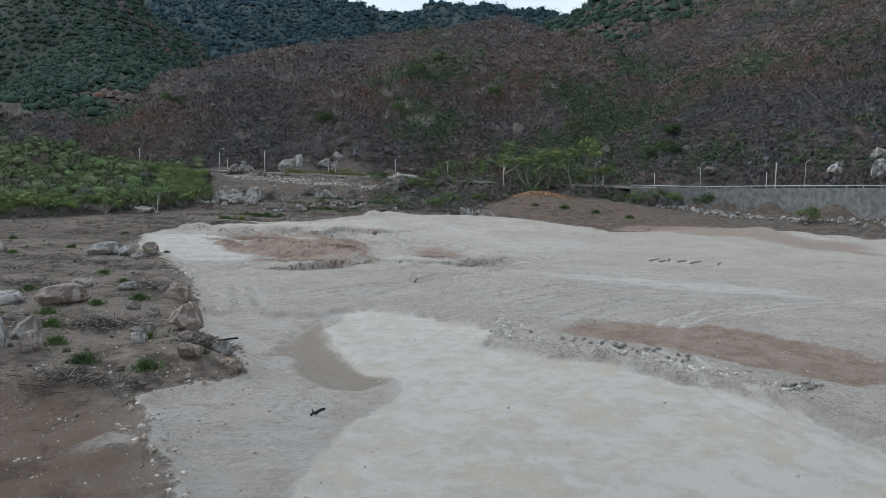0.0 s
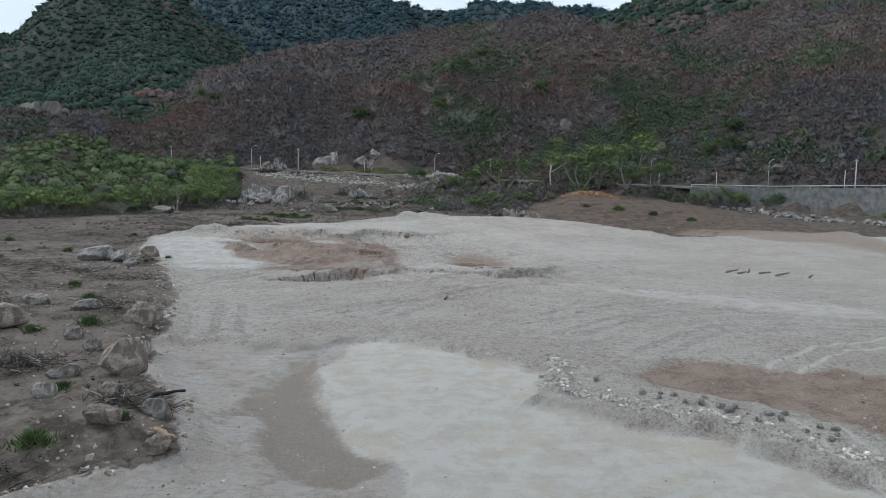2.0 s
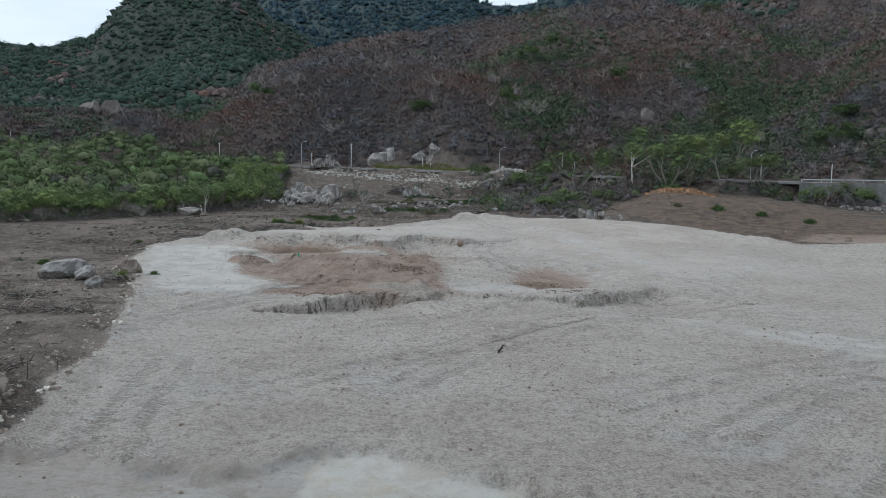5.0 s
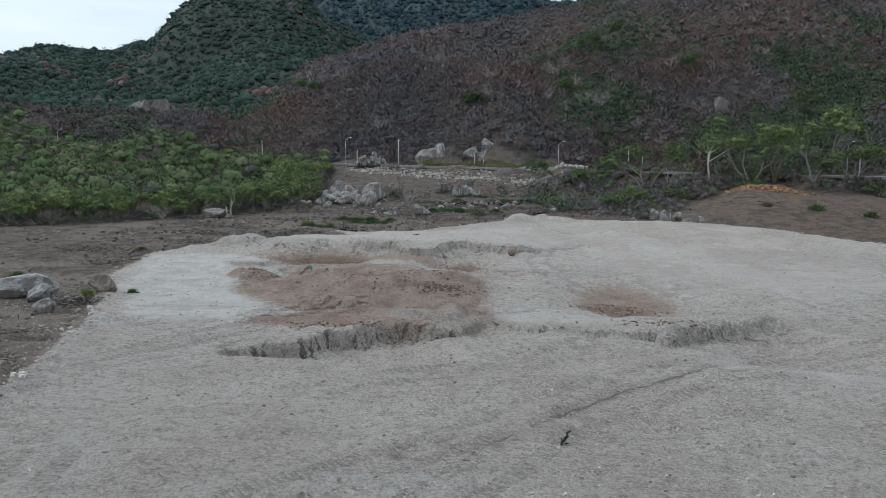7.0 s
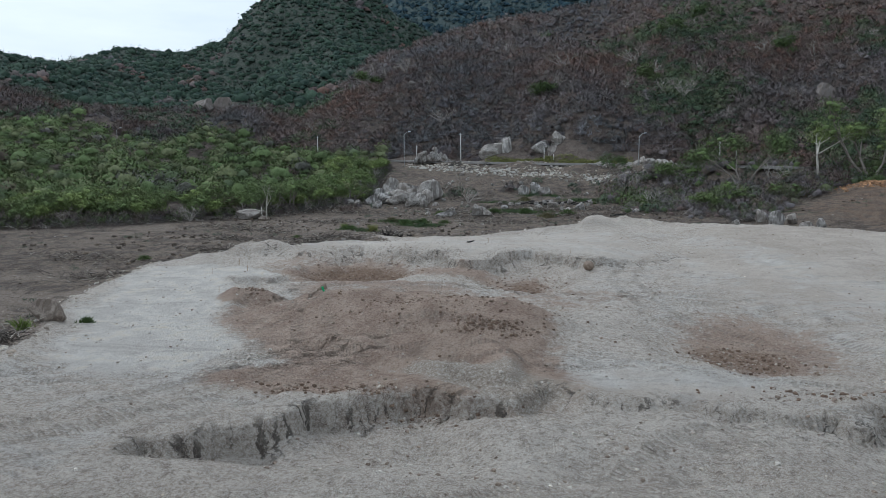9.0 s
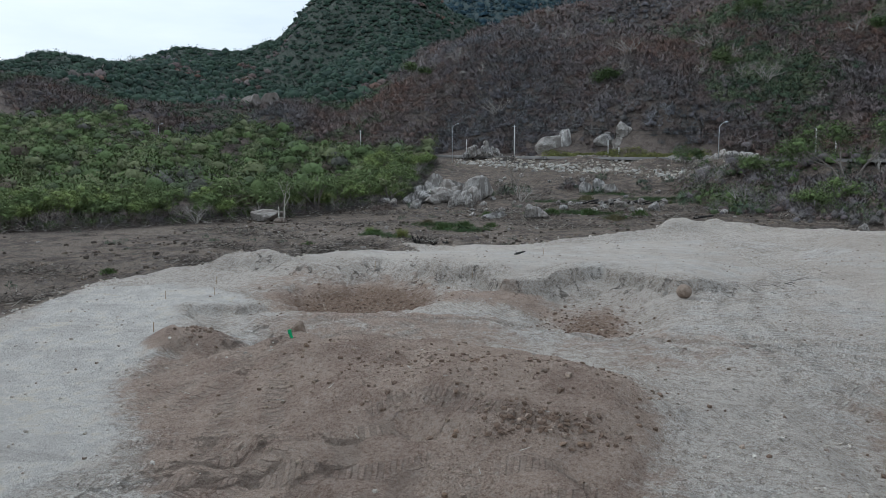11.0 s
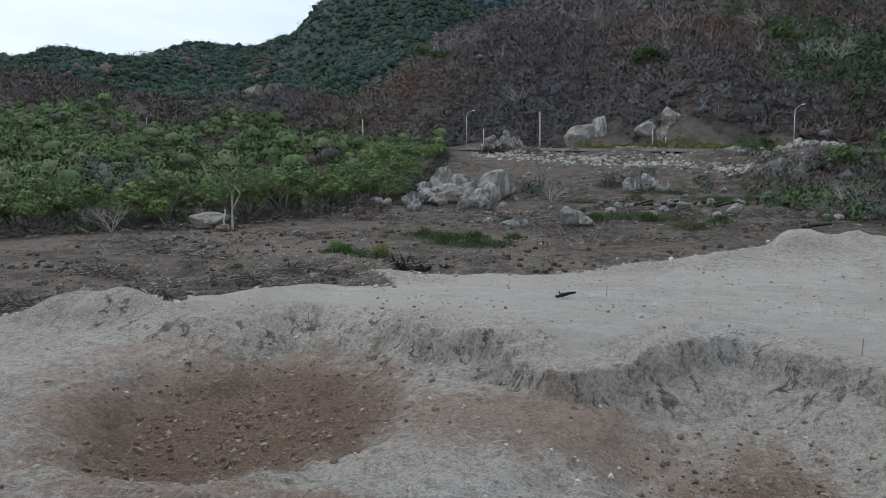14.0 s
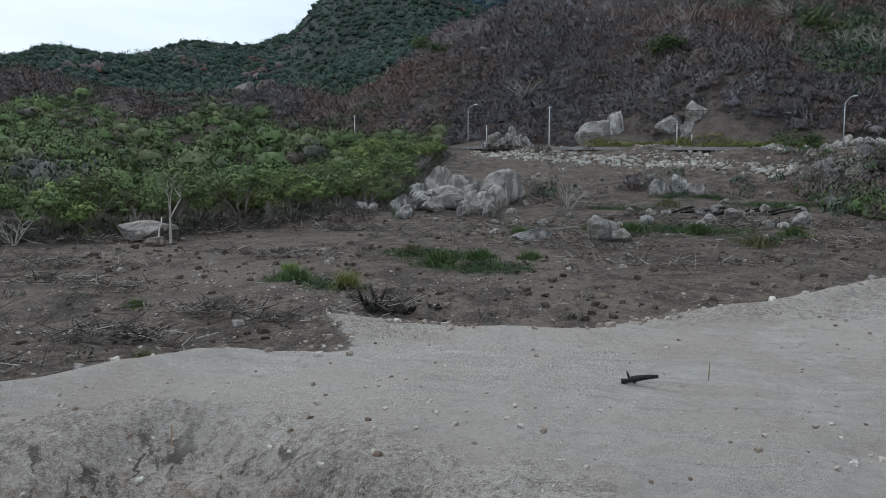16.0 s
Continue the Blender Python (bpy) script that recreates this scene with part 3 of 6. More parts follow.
    z = z + 0.55 * smooth(-2, 5, inside(x, y, [(12, 105), (22, 96), (45, 92), (60, 100), (42, 118), (26, 128), (14, 130)])) + dig(28, 116, 12, 8, -0.7, -30, 0.6, 0.4)
    z = z + dig(56, 175, 7, 3.6, -1.3, 15, 0.6, 0.5) + dig(55, 150, 18, 14, -1.4, 20, 0.7, 0.5) - 0.25 * smooth(-0.5, 0.5, inside(x, y, TAN)) - 0.3 * smooth(-1, 0.6, inside(x, y, PATCH))
    # rubble bank under the road, and broken ground in the clearing
    clear = smooth(142, 160, y) * smooth(240, 225, y) * smooth(-60, -45, x) * smooth(75, 60, x)
    z = z + clear * (1.6 * fbm(x / 11, y / 11, 4, 41) + 0.5 * fbm(x / 2.5, y / 2.5, 2, 42))
    return z


def line(lo, hi, near0, near1, step, grow, cap):
    """Grid lines: evenly spaced in the middle stretch, wider and wider outside it."""
    mid = list(np.arange(near0, near1 + step / 2, step))
    for end, way in ((lo, -1), (hi, 1)):
        v, s = (mid[0] if way < 0 else mid[-1]), step
        while (v - end) * way < 0:
            s = min(s * grow, cap if abs(v) < 1300 else 90)
            v += way * s
            mid = [v] + mid if way < 0 else mid + [v]
    return np.array(mid)


def attribute(mesh, name, values):
    layer = mesh.attributes.new(name, "FLOAT_COLOR", "POINT")
    rgba = np.ones((len(values), 4), np.float32)
    rgba[:, : values.shape[1]] = values
    layer.data.foreach_set("color", rgba.ravel())


def mesh_from(name, verts, faces, material, flat=True):
    """A mesh from arrays; faces all of one size."""
    verts, faces = np.asarray(verts, np.float32), np.asarray(faces, np.int32)
    me = bpy.data.meshes.new(name)
    me.vertices.add(len(verts))
    me.vertices.foreach_set("co", verts.ravel())
    n = faces.shape[1]
    me.loops.add(faces.size)
    me.loops.foreach_set("vertex_index", faces.ravel())
    me.polygons.add(len(faces))
    me.polygons.foreach_set("loop_start", np.arange(0, faces.size, n, dtype=np.int32))
    me.polygons.foreach_set("use_smooth", np.full(len(faces), not flat))
    me.update(calc_edges=True)
    me.materials.append(material)
    return me


GX = line(-3200, 3200, -40, 36, 0.34, 1.10, 24)
GY = line(-700, 3400, -28, 130, 0.34, 1.09, 22)
GX = np.sort(np.concatenate([GX, ((GX[:-1] + GX[1:]) / 2)[(GX[:-1] > -27) & (GX[1:] < 22)]]))
GY = np.sort(np.concatenate([GY, ((GY[:-1] + GY[1:]) / 2)[((GY[:-1] > 50) & (GY[1:] < 61)) | ((GY[:-1] > 86) & (GY[1:] < 106))]]))
XX, YY = np.meshgrid(GX, GY)
px_, py_ = XX.ravel(), YY.ravel()
pz_ = height(px_, py_)
ids = np.arange(len(px_)).reshape(XX.shape)
quads = np.stack([ids[:-1, :-1], ids[:-1, 1:], ids[1:, 1:], ids[1:, :-1]], -1).reshape(-1, 4)
ground_mesh = mesh_from("ground", np.stack([px_, py_, pz_], 1), quads, M_GROUND, flat=False)


wob_x, wob_y = fbm(px_ / 6, py_ / 6, 3, 91), fbm(px_ / 6, py_ / 6, 3, 92)


def zone(poly, soft=1.5):
    return smooth(-soft, soft, inside(px_ + 3.0 * wob_x * min(1, soft), py_ + 3.0 * wob_y * min(1, soft), poly))


def blob(cx, cy, rx, ry, soft=0.4):
    return 1 - smooth(1 - soft, 1 + soft, np.hypot((px_ - cx) / rx, (py_ - cy) / ry))


def road_side(x, y):
    """Distance from the road, positive uphill of it."""
    d, best = np.full(np.shape(x), 1e9), np.zeros(np.shape(x))
    for (x0, y0, _), (x1, y1, _) in zip(ROAD, ROAD[1:]):
        dd, _t = seg(x, y, (x0, y0), (x1, y1))
        side = (x1 - x0) * (y - y0) - (y1 - y0) * (x - x0)
        closer = dd < d
        d, best = np.where(closer, dd, d), np.where(closer, dd * np.sign(side), best)
    return best


pads = np.maximum.reduce([blob(-19.2, 95, 6.4, 7.0, 0.5), 0.8 * blob(-9, 95, 5, 3, 0.6), 0.8 * blob(-2.6, 92.5, 3.0, 5.0, 0.7), 0.7 * blob(-14, 86.5, 8, 3, 0.6), 0.5 * blob(1, 84, 6, 5, 0.6), 0.55 * blob(-25, 97, 4.5, 5, 0.6), 0.85 * blob(13, 74, 4.6, 7.0, 0.6), 0.9 * blob(-22, 79, 2.6, 2.2)])
brown = np.maximum.reduce([zone(BROWN, 2.0), 0.55 * zone(FARTAN, 2.0), zone(PATCH, 1.2), 0.6 * blob(-13, 84, 9, 4), pads]) * (1 - 0.9 * zone(LEDGE, 0.8))
fill = np.maximum(zone(PLATFORM, 0.8), 0.62 * blob(-13.8, -15, 1.8, 1.4, 0.6))
ruts = wheel_ruts(px_, py_)[0]
crawl, along, across = belts(px_, py_)
white = np.maximum.reduce([zone(WHITEPAD, 1.2), 0.9 * zone(BAND, 2.0), blob(7.5, 133.4, 6, 2.6)])
wood = np.maximum(smooth(-3, 6, road_side(px_, py_)), smooth(-46, -56, px_ + np.clip(150 - py_, 0, 60) * 0.45) * smooth(112, 122, py_))
red = np.maximum.reduce([0.46 * zone(REDSOIL, 5), 0.55 * zone(REDLEFT, 2.5), 0.62 * blob(-2.4, 92, 2.2, 4.4, 0.7), 0.9 * blob(-18.6, 94.5, 5.0, 6.0, 0.5), 0.62 * blob(11.5, 70.5, 3.2, 3.0, 0.6), 0.95 * blob(57, 175, 8, 5), 0.5 * blob(75, 120, 14, 5)])
attribute(ground_mesh, "zones_a", np.stack([fill, np.maximum.reduce([zone(CREAM, 1.3), 0.40 * white, 0.7 * ruts]), brown], 1))
attribute(ground_mesh, "zones_b", np.stack([np.maximum.reduce([0.9 * zone(TAN, 1.3), 0.36 * zone(GRADED, 1.0) * (1 - zone(CREAM, 0.6)), 0.95 * zone(FARTAN, 2.5), 0.95 * zone(LEDGE, 0.8)]), red, wood], 1))
bowl_edge, rim_edge = inside(px_, py_, BOWL), inside(px_, py_, RIM)
lanes = 1 - smooth(1.4, 2.6, across)
pale = np.maximum.reduce([0.9 * zone(WHITEPAD, 3.0), 0.62 * zone(BAND, 3.0), 0.46 * smooth(0.3, 3.0, rim_edge), 0.42 * lanes * (1 - zone(BOWL, 2)), 0.85 * ruts, 0.46 * blob(30, 84, 22, 14, 0.6), 0.6 * blob(6, 64, 9, 4, 0.6), 0.5 * zone(GRADED, 1.0)])
attribute(ground_mesh, "zones_d", np.stack([pale, np.maximum.reduce([zone(GRADED, 1), 0.6 * zone(BAND, 2), 0.8 * zone(WHITEPAD, 3), smooth(0.5, 3.0, inside(px_, py_, RIM)), 0.8 * blob(26, 100, 16, 26, 0.6), 0.7 * blob(6, 62, 7, 3, 0.6)]), np.maximum(smooth(104, 78, py_), 0.6 * blob(-34, 122, 34, 22, 0.5))], 1))
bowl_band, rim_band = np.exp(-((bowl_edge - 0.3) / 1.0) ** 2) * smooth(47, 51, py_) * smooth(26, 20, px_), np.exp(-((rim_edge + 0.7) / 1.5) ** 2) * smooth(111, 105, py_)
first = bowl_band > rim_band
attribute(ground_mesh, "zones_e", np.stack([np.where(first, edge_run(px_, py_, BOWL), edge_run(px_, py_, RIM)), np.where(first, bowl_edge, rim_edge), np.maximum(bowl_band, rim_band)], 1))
attribute(ground_mesh, "zones_c", np.stack([crawl * fill, along, across], 1))
ground = tagged(new("ground", ground_mesh), "graded chalky fill, bare brown soil and scrubby hills", "ground", kind="structure")


# ---------------------------------------------------------------- scattered growth
RNG = np.random.default_rng(7)


def gz(x, y):
    """Height of the ground sheet itself, between its grid lines."""
    x, y = np.atleast_1d(np.asarray(x, float)), np.atleast_1d(np.asarray(y, float))
    i = np.clip(np.searchsorted(GX, x) - 1, 0, len(GX) - 2)
    j = np.clip(np.searchsorted(GY, y) - 1, 0, len(GY) - 2)
    u, v = (x - GX[i]) / (GX[i + 1] - GX[i]), (y - GY[j]) / (GY[j + 1] - GY[j])
    h = pz_.reshape(XX.shape)
    return h[j, i] * (1 - u) * (1 - v) + h[j, i + 1] * u * (1 - v) + h[j + 1, i] * (1 - u) * v + h[j + 1, i + 1] * u * v


def unit(v):
    return v / np.maximum(np.linalg.norm(v, axis=-1, keepdims=True), 1e-9)


def dome(level, floor):
    """The upper part of a fine ball, as points and triangles."""
    bm = bmesh.new()
    bmesh.ops.create_icosphere(bm, subdivisions=level, radius=1)
    v, f = np.array([tuple(p.co) for p in bm.verts]), np.array([[p.index for p in face.verts] for face in bm.faces])
    bm.free()
    f = f[v[f][:, :, 2].mean(axis=1) > floor]
    used = np.unique(f)
    return v[used], np.searchsorted(used, f)


DOMES = {1: dome(1, -0.3), 2: dome(2, -0.15), 3: dome(3, -0.3)}


def crowns(center, radius, level, squash=0.9):
    """One lumpy, closed crown a bush: triangles and normals."""
    ball, faces = DOMES[level]
    n, m = len(center), len(ball)
    lumps = unit(RNG.normal(size=(n, 7, 3)) + np.array([0, 0, 0.4]))
    near = np.max(np.einsum("kc,nlc->nkl", ball, lumps), axis=2)
    r = (0.60 + 0.36 * np.clip((near - 0.55) / 0.45, 0, 1) + RNG.uniform(-0.10, 0.10, (n, m))) * radius[:, None]
    flat = np.stack([RNG.uniform(0.85, 1.2, n), RNG.uniform(0.85, 1.2, n), RNG.uniform(0.75, 1.15, n) * squash], 1)
    v = ball[None] * r[..., None] * flat[:, None]
    w = unit(ball[None] + 0.12 * RNG.normal(size=(n, m, 3)) + 0.25 * np.einsum("nk,nkc->nkc", near, ball[None].repeat(n, 0)) + np.array([0, 0, 0.55]))
    return (v + center[:, None])[:, faces].reshape(-1, 3, 3), w[:, faces].reshape(-1, 3)


def joined(first, second):
    return np.concatenate([first[0], second[0]]), np.concatenate([first[1], second[1]])


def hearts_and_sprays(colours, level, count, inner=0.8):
    """Colours for joined crowns and shards; the hearts repeat them a little darker, as painted inner shade."""
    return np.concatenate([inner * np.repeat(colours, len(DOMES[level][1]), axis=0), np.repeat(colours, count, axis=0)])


def shards(center, radius, count, size, slim=1.0, squash=0.8, dry=None):
    """count triangles a bush, on lumpy shells round the centres. dry bushes get slim upright twigs in place of leaves."""
    n = len(center)
    dry = np.zeros(n) if dry is None else dry.astype(float)
    d = RNG.normal(size=(n, count, 3))
    d[..., 2] = np.abs(d[..., 2]) * 0.9 - 0.25
    d = unit(d)
    lumps = unit(RNG.normal(size=(n, 5, 3)))
    near = np.max(np.einsum("nkc,nlc->nkl", d, lumps), axis=2)
    r = (0.62 + 0.42 * np.clip(near, 0, 1) ** 3 + RNG.uniform(-0.14, 0.08, (n, count))) * radius[:, None]
    p = center[:, None] + d * r[..., None] * np.array([1, 1, squash])
    w = 0.6 * dry[:, None, None]
    a = unit(RNG.normal(size=(n, count, 3)) * (1 - 0.55 * w) + (0.5 + 0.7 * w) * d + np.array([0, 0, 0.5]))
    b = unit(np.cross(a, d + 0.6 * RNG.normal(size=(n, count, 3))))
    s = size * radius[:, None, None] * RNG.uniform(0.6, 1.3, (n, count, 1))
    la, lb = s * (1 + 0.9 * w), s * 0.45 * slim * (1 - 0.5 * w)
    tri = np.stack([p - a * la * 0.5 - b * lb, p - a * la * 0.5 + b * lb, p + a * la * 0.8], 2)
    out = unit(d + 0.12 * RNG.normal(size=(n, count, 3)) + np.array([0, 0, 0.6]))
    tri, out = tri.reshape(n, count, 3, 3), np.repeat(out[:, :, None], 3, axis=2)
    return tri.reshape(-1, 3, 3), out.reshape(-1, 3)


def soft_normals(me, normals):
    """Leaf normals that follow the crown's rounding, so that foliage shades as a soft mass."""
    layer = me.attributes.new("custom_normal", "FLOAT_VECTOR", "POINT")
    layer.data.foreach_set("vector", np.asarray(normals, np.float32).ravel())


def scrub_object(name, tris, colours, label, category, material=M_WEED):
    tris, normals = tris
    me = mesh_from(name, tris.reshape(-1, 3), np.arange(len(tris) * 3).reshape(-1, 3), material, flat=False)
    soft_normals(me, normals)
    attribute(me, "tint", np.repeat(colours, 3, axis=0))
    return tagged(new(name, me), label, category, kind="stuff")


# DRY and GREENS are scrub tones shifted slightly to blue for distance haze
DRY = np.array([(0.150, 0.130, 0.136), (0.180, 0.163, 0.168), (0.150, 0.112, 0.102), (0.128, 0.118, 0.114)])
GREENS = np.array([(0.088, 0.120, 0.080), (0.104, 0.136, 0.088), (0.077, 0.105, 0.078), (0.118, 0.136, 0.100)])
DARK = np.array([(0.066, 0.092, 0.056), (0.086, 0.112, 0.064), (0.056, 0.080, 0.054), (0.108, 0.122, 0.074)])
# far forest greens with distance haze painted in as blue
HAZE_BLUE = np.array([(0.040, 0.074, 0.092), (0.050, 0.084, 0.096), (0.034, 0.064, 0.086), (0.058, 0.086, 0.092)])


def hill_scrub(name, x0, x1, y0, y1, spacing, size, level, count, green, label, keep=None, tri=0.3, leaf=GREENS, gain=1.0, material=M_SCRUB, heart=0.8, slim=0.6):
    """Rounded bushes over a stretch of hillside; green: the share of bushes in leaf, by noise."""
    nx, ny = int((x1 - x0) / spacing), int((y1 - y0) / spacing)
    gx, gy = np.meshgrid(np.arange(nx), np.arange(ny))
    x = x0 + (gx.ravel() + RNG.uniform(0, 1, nx * ny)) * spacing
    y = y0 + (gy.ravel() + RNG.uniform(0, 1, nx * ny)) * spacing
    ok = (road_side(x, y) > 5.0) & ~((np.abs(x + 21) < 6) & (y < 244)) & ~((np.abs(x + 6) < 4.5) & (y < 237))
    if keep is not None:
        ok &= keep(x, y)
    ok &= (gz(x, y + 12) > gz(x, y - 12) - 7.0) | (RNG.uniform(0, 1, len(x)) < 0.15)
    x, y = x[ok], y[ok]
    r = size * np.clip(np.exp(RNG.normal(0, 0.34, len(x))), 0.45, 1.9)
    c = np.stack([x, y, gz(x, y) + r * RNG.uniform(0.0, 0.4, len(x))], 1)
    g = green(x, y) + 1.3 * fbm(x / 38, y / 38, 3, 61) + 0.5 * fbm(x / 9, y / 9, 2, 62) + 0.45 * (np.abs(2 * gully_lines(x, y)) - 0.5)
    leafy = g > RNG.uniform(0.25, 0.75, len(x))
    pick = RNG.integers(0, 4, len(x))
    col = np.where(leafy[:, None], leaf[pick], DRY[pick]) * np.clip(np.exp(RNG.normal(0, 0.09, (len(x), 1))), 0.75, 1.3)
    warm = np.clip(fbm(x / 45, y / 45, 3, 63) * 3 + 0.3, -0.4, 0.9)[:, None] * np.array([0.22, 0.02, -0.10])
    col = gain * col * (1 + np.where(leafy[:, None], 0, warm))
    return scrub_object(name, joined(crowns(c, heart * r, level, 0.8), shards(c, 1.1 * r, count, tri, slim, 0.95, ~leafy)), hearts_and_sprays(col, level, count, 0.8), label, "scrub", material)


def near_hill(x, y):
    return (np.hypot(x, y) < 345) & (x > -150)


def ravine(x, y):
    """The moist folds of the hill, where the scrub keeps its leaves."""
    a = np.minimum(seg(x, y, (18, 262), (46, 345))[0], seg(x, y, (46, 345), (66, 430))[0]) - 9
    b = np.minimum(seg(x, y, (78, 225), (112, 300))[0], seg(x, y, (112, 300), (150, 380))[0]) - 10
    return smooth(34, -8, np.minimum(a, b))


def hill_green(x, y):
    return 0.02 + 0.46 * ravine(x, y) + 0.34 * smooth(70, 150, x) * smooth(330, 230, y) + 0.22 * smooth(60, 190, x) - 0.10 * smooth(10, -60, x)


hill_scrub("hillside_scrub_near", -150, 260, 60, 345, 2.0, 1.6, 1, 112, hill_green,
           "leafless grey-brown thorn scrub on the hillside above the road", lambda x, y: near_hill(x, y) & (x < 0.8 * (y + 55)), 0.25, 1.15 * DARK, 1.06, M_SCRUB, 0.46, 0.4)
hill_scrub("hillside_scrub_middle", -230, 480, 150, 520, 2.7, 2.0, 1, 44, lambda x, y: hill_green(x, y) + 0.30 * smooth(-90, -150, x),
           "dry brown and purple-grey scrub covering the hill", lambda x, y: ~near_hill(x, y) & (x < 0.8 * (y + 55)) & (x > -150 - 0.3 * (y - 300)), 0.27, 1.15 * DARK, 1.12, M_SCRUB, 0.5, 0.45)
# own duller green, darkened and turned bluer, partly as painted haze
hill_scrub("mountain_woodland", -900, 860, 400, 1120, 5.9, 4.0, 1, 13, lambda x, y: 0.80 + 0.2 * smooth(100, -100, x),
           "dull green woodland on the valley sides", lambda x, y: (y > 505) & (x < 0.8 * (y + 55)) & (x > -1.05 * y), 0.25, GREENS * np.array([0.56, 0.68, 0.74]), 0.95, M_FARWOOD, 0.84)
hill_scrub("valley_woodland", -640, -150, 230, 560, 3.2, 2.3, 1, 40, lambda x, y: 0.42 + 0.2 * smooth(400, 480, y),
           "grey-green woodland in the valley behind the thicket", lambda x, y: (y < 505) & (x > -1.1 * y - 60) & (x < -150 - 0.3 * (y - 300)), 0.28, GREENS, 0.86, M_SCRUB, 0.5, 0.5)
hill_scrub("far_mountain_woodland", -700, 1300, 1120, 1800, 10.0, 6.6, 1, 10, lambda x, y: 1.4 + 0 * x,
           "far mountain forest, haze put into its blue-green colour", lambda x, y: (x < 0.8 * y) & (x > -0.62 * y), 0.34, HAZE_BLUE, 1.05, M_FARWOOD)


# ---------------------------------------------------------------- builders
class Geo:
    """Collects triangles for one mesh."""

    def __init__(self):
        self.v, self.f = [], []

    def tube(self, p, q, r0, r1, n=5):
        p, q = Vector(p), Vector(q)
        w = (q - p).normalized()
        u = w.orthogonal().normalized()
        t = w.cross(u)
        k = len(self.v)
        for c, r in ((p, r0), (q, r1)):
            for i in range(n):
                a = 2 * math.pi * i / n
                self.v.append(tuple(c + u * (r * math.cos(a)) + t * (r * math.sin(a))))
        for i in range(n):
            j = (i + 1) % n
            self.f += [(k + i, k + j, k + n + j), (k + i, k + n + j, k + n + i)]
        self.f += [(k + n, k + n + i, k + n + i + 1) for i in range(1, n - 1)] + [(k, k + i + 1, k + i) for i in range(1, n - 1)]

    def path(self, points, radii, n=5):
        """One bent tube through all points."""
        k, pts = len(self.v), [Vector(p) for p in points]
        for i, p in enumerate(pts):
            w = (pts[min(i + 1, len(pts) - 1)] - pts[max(i - 1, 0)]).normalized()
            u = w.cross(Vector((0.31, 0.17, 1.0) if abs(w.z) < 0.9 else (1, 0.2, 0))).normalized()
            t = w.cross(u)
            for j in range(n):
                a = 2 * math.pi * j / n
                self.v.append(tuple(p + u * (radii[i] * math.cos(a)) + t * (radii[i] * math.sin(a))))
        for i in range(len(pts) - 1):
            for j in range(n):
                a, b = k + i * n + j, k + i * n + (j + 1) % n
                self.f += [(a, b, b + n), (a, b + n, a + n)]
        e = k + (len(pts) - 1) * n
        self.f += [(e, e + j, e + j + 1) for j in range(1, n - 1)] + [(k, k + j + 1, k + j) for j in range(1, n - 1)]

    def add(self, tris):
        k = len(self.v)
        self.v += [tuple(p) for p in tris.reshape(-1, 3)]
        self.f += [(k + 3 * i, k + 3 * i + 1, k + 3 * i + 2) for i in range(len(tris))]

    def mesh(self, name, material, flat=True, tint=None):
        me = mesh_from(name, self.v, self.f, material, flat)
        return me


def part(name, data, parent, label=""):
    ob = new(name, data)
    ob.parent = parent
    if label:
        ob["label"] = label
    return ob


def branch(geo, rnd, p, way, length, radius, depth, tips, spread=0.6, droop=0.0, n=5, kids=3):
    q = Vector(p) + Vector(way) * length
    geo.tube(p, q, radius, radius * 0.62, n)
    if depth <= 1:
        tips.append(q)
    if depth == 0:
        return
    for _ in range(kids if depth > 1 else kids + 1):
        w = (Vector(way) + Vector((rnd.gauss(0, spread), rnd.gauss(0, spread), rnd.gauss(0.08, spread * 0.6) - droop))).normalized()
        branch(geo, rnd, q, w, length * rnd.uniform(0.55, 0.85), radius * 0.6, depth - 1, tips, spread, droop, 3 if depth < 3 else 4, kids)


def leaves(rnd_seed, tips, radius, count, size, slim=0.7):
    """Leaf sprays round branch tips, as triangles."""
    rng = np.random.default_rng(rnd_seed)
    tips = np.array([tuple(t) for t in tips])
    c = tips[rng.integers(0, len(tips), count)] + np.clip(rng.normal(size=(count, 3)), -1.7, 1.7) * radius * np.array([1, 1, 0.6])
    a = unit(rng.normal(size=(count, 3)) + np.array([0, 0, 0.2]))
    b = unit(np.cross(a, rng.normal(size=(count, 3)) + np.array([0, 0, 0.8])))
    s = size * rng.uniform(0.6, 1.4, (count, 1))
    out = unit((c - tips.mean(0) * np.array([1, 1, 0.7])) / np.maximum(tips.std(0), 0.1) + 0.4 * rng.normal(size=(count, 3)))
    return np.stack([c - a * s * 0.6 - b * s * 0.4 * slim, c - a * s * 0.6 + b * s * 0.4 * slim, c + a * s * 0.8], 1), np.repeat(out, 3, axis=0)


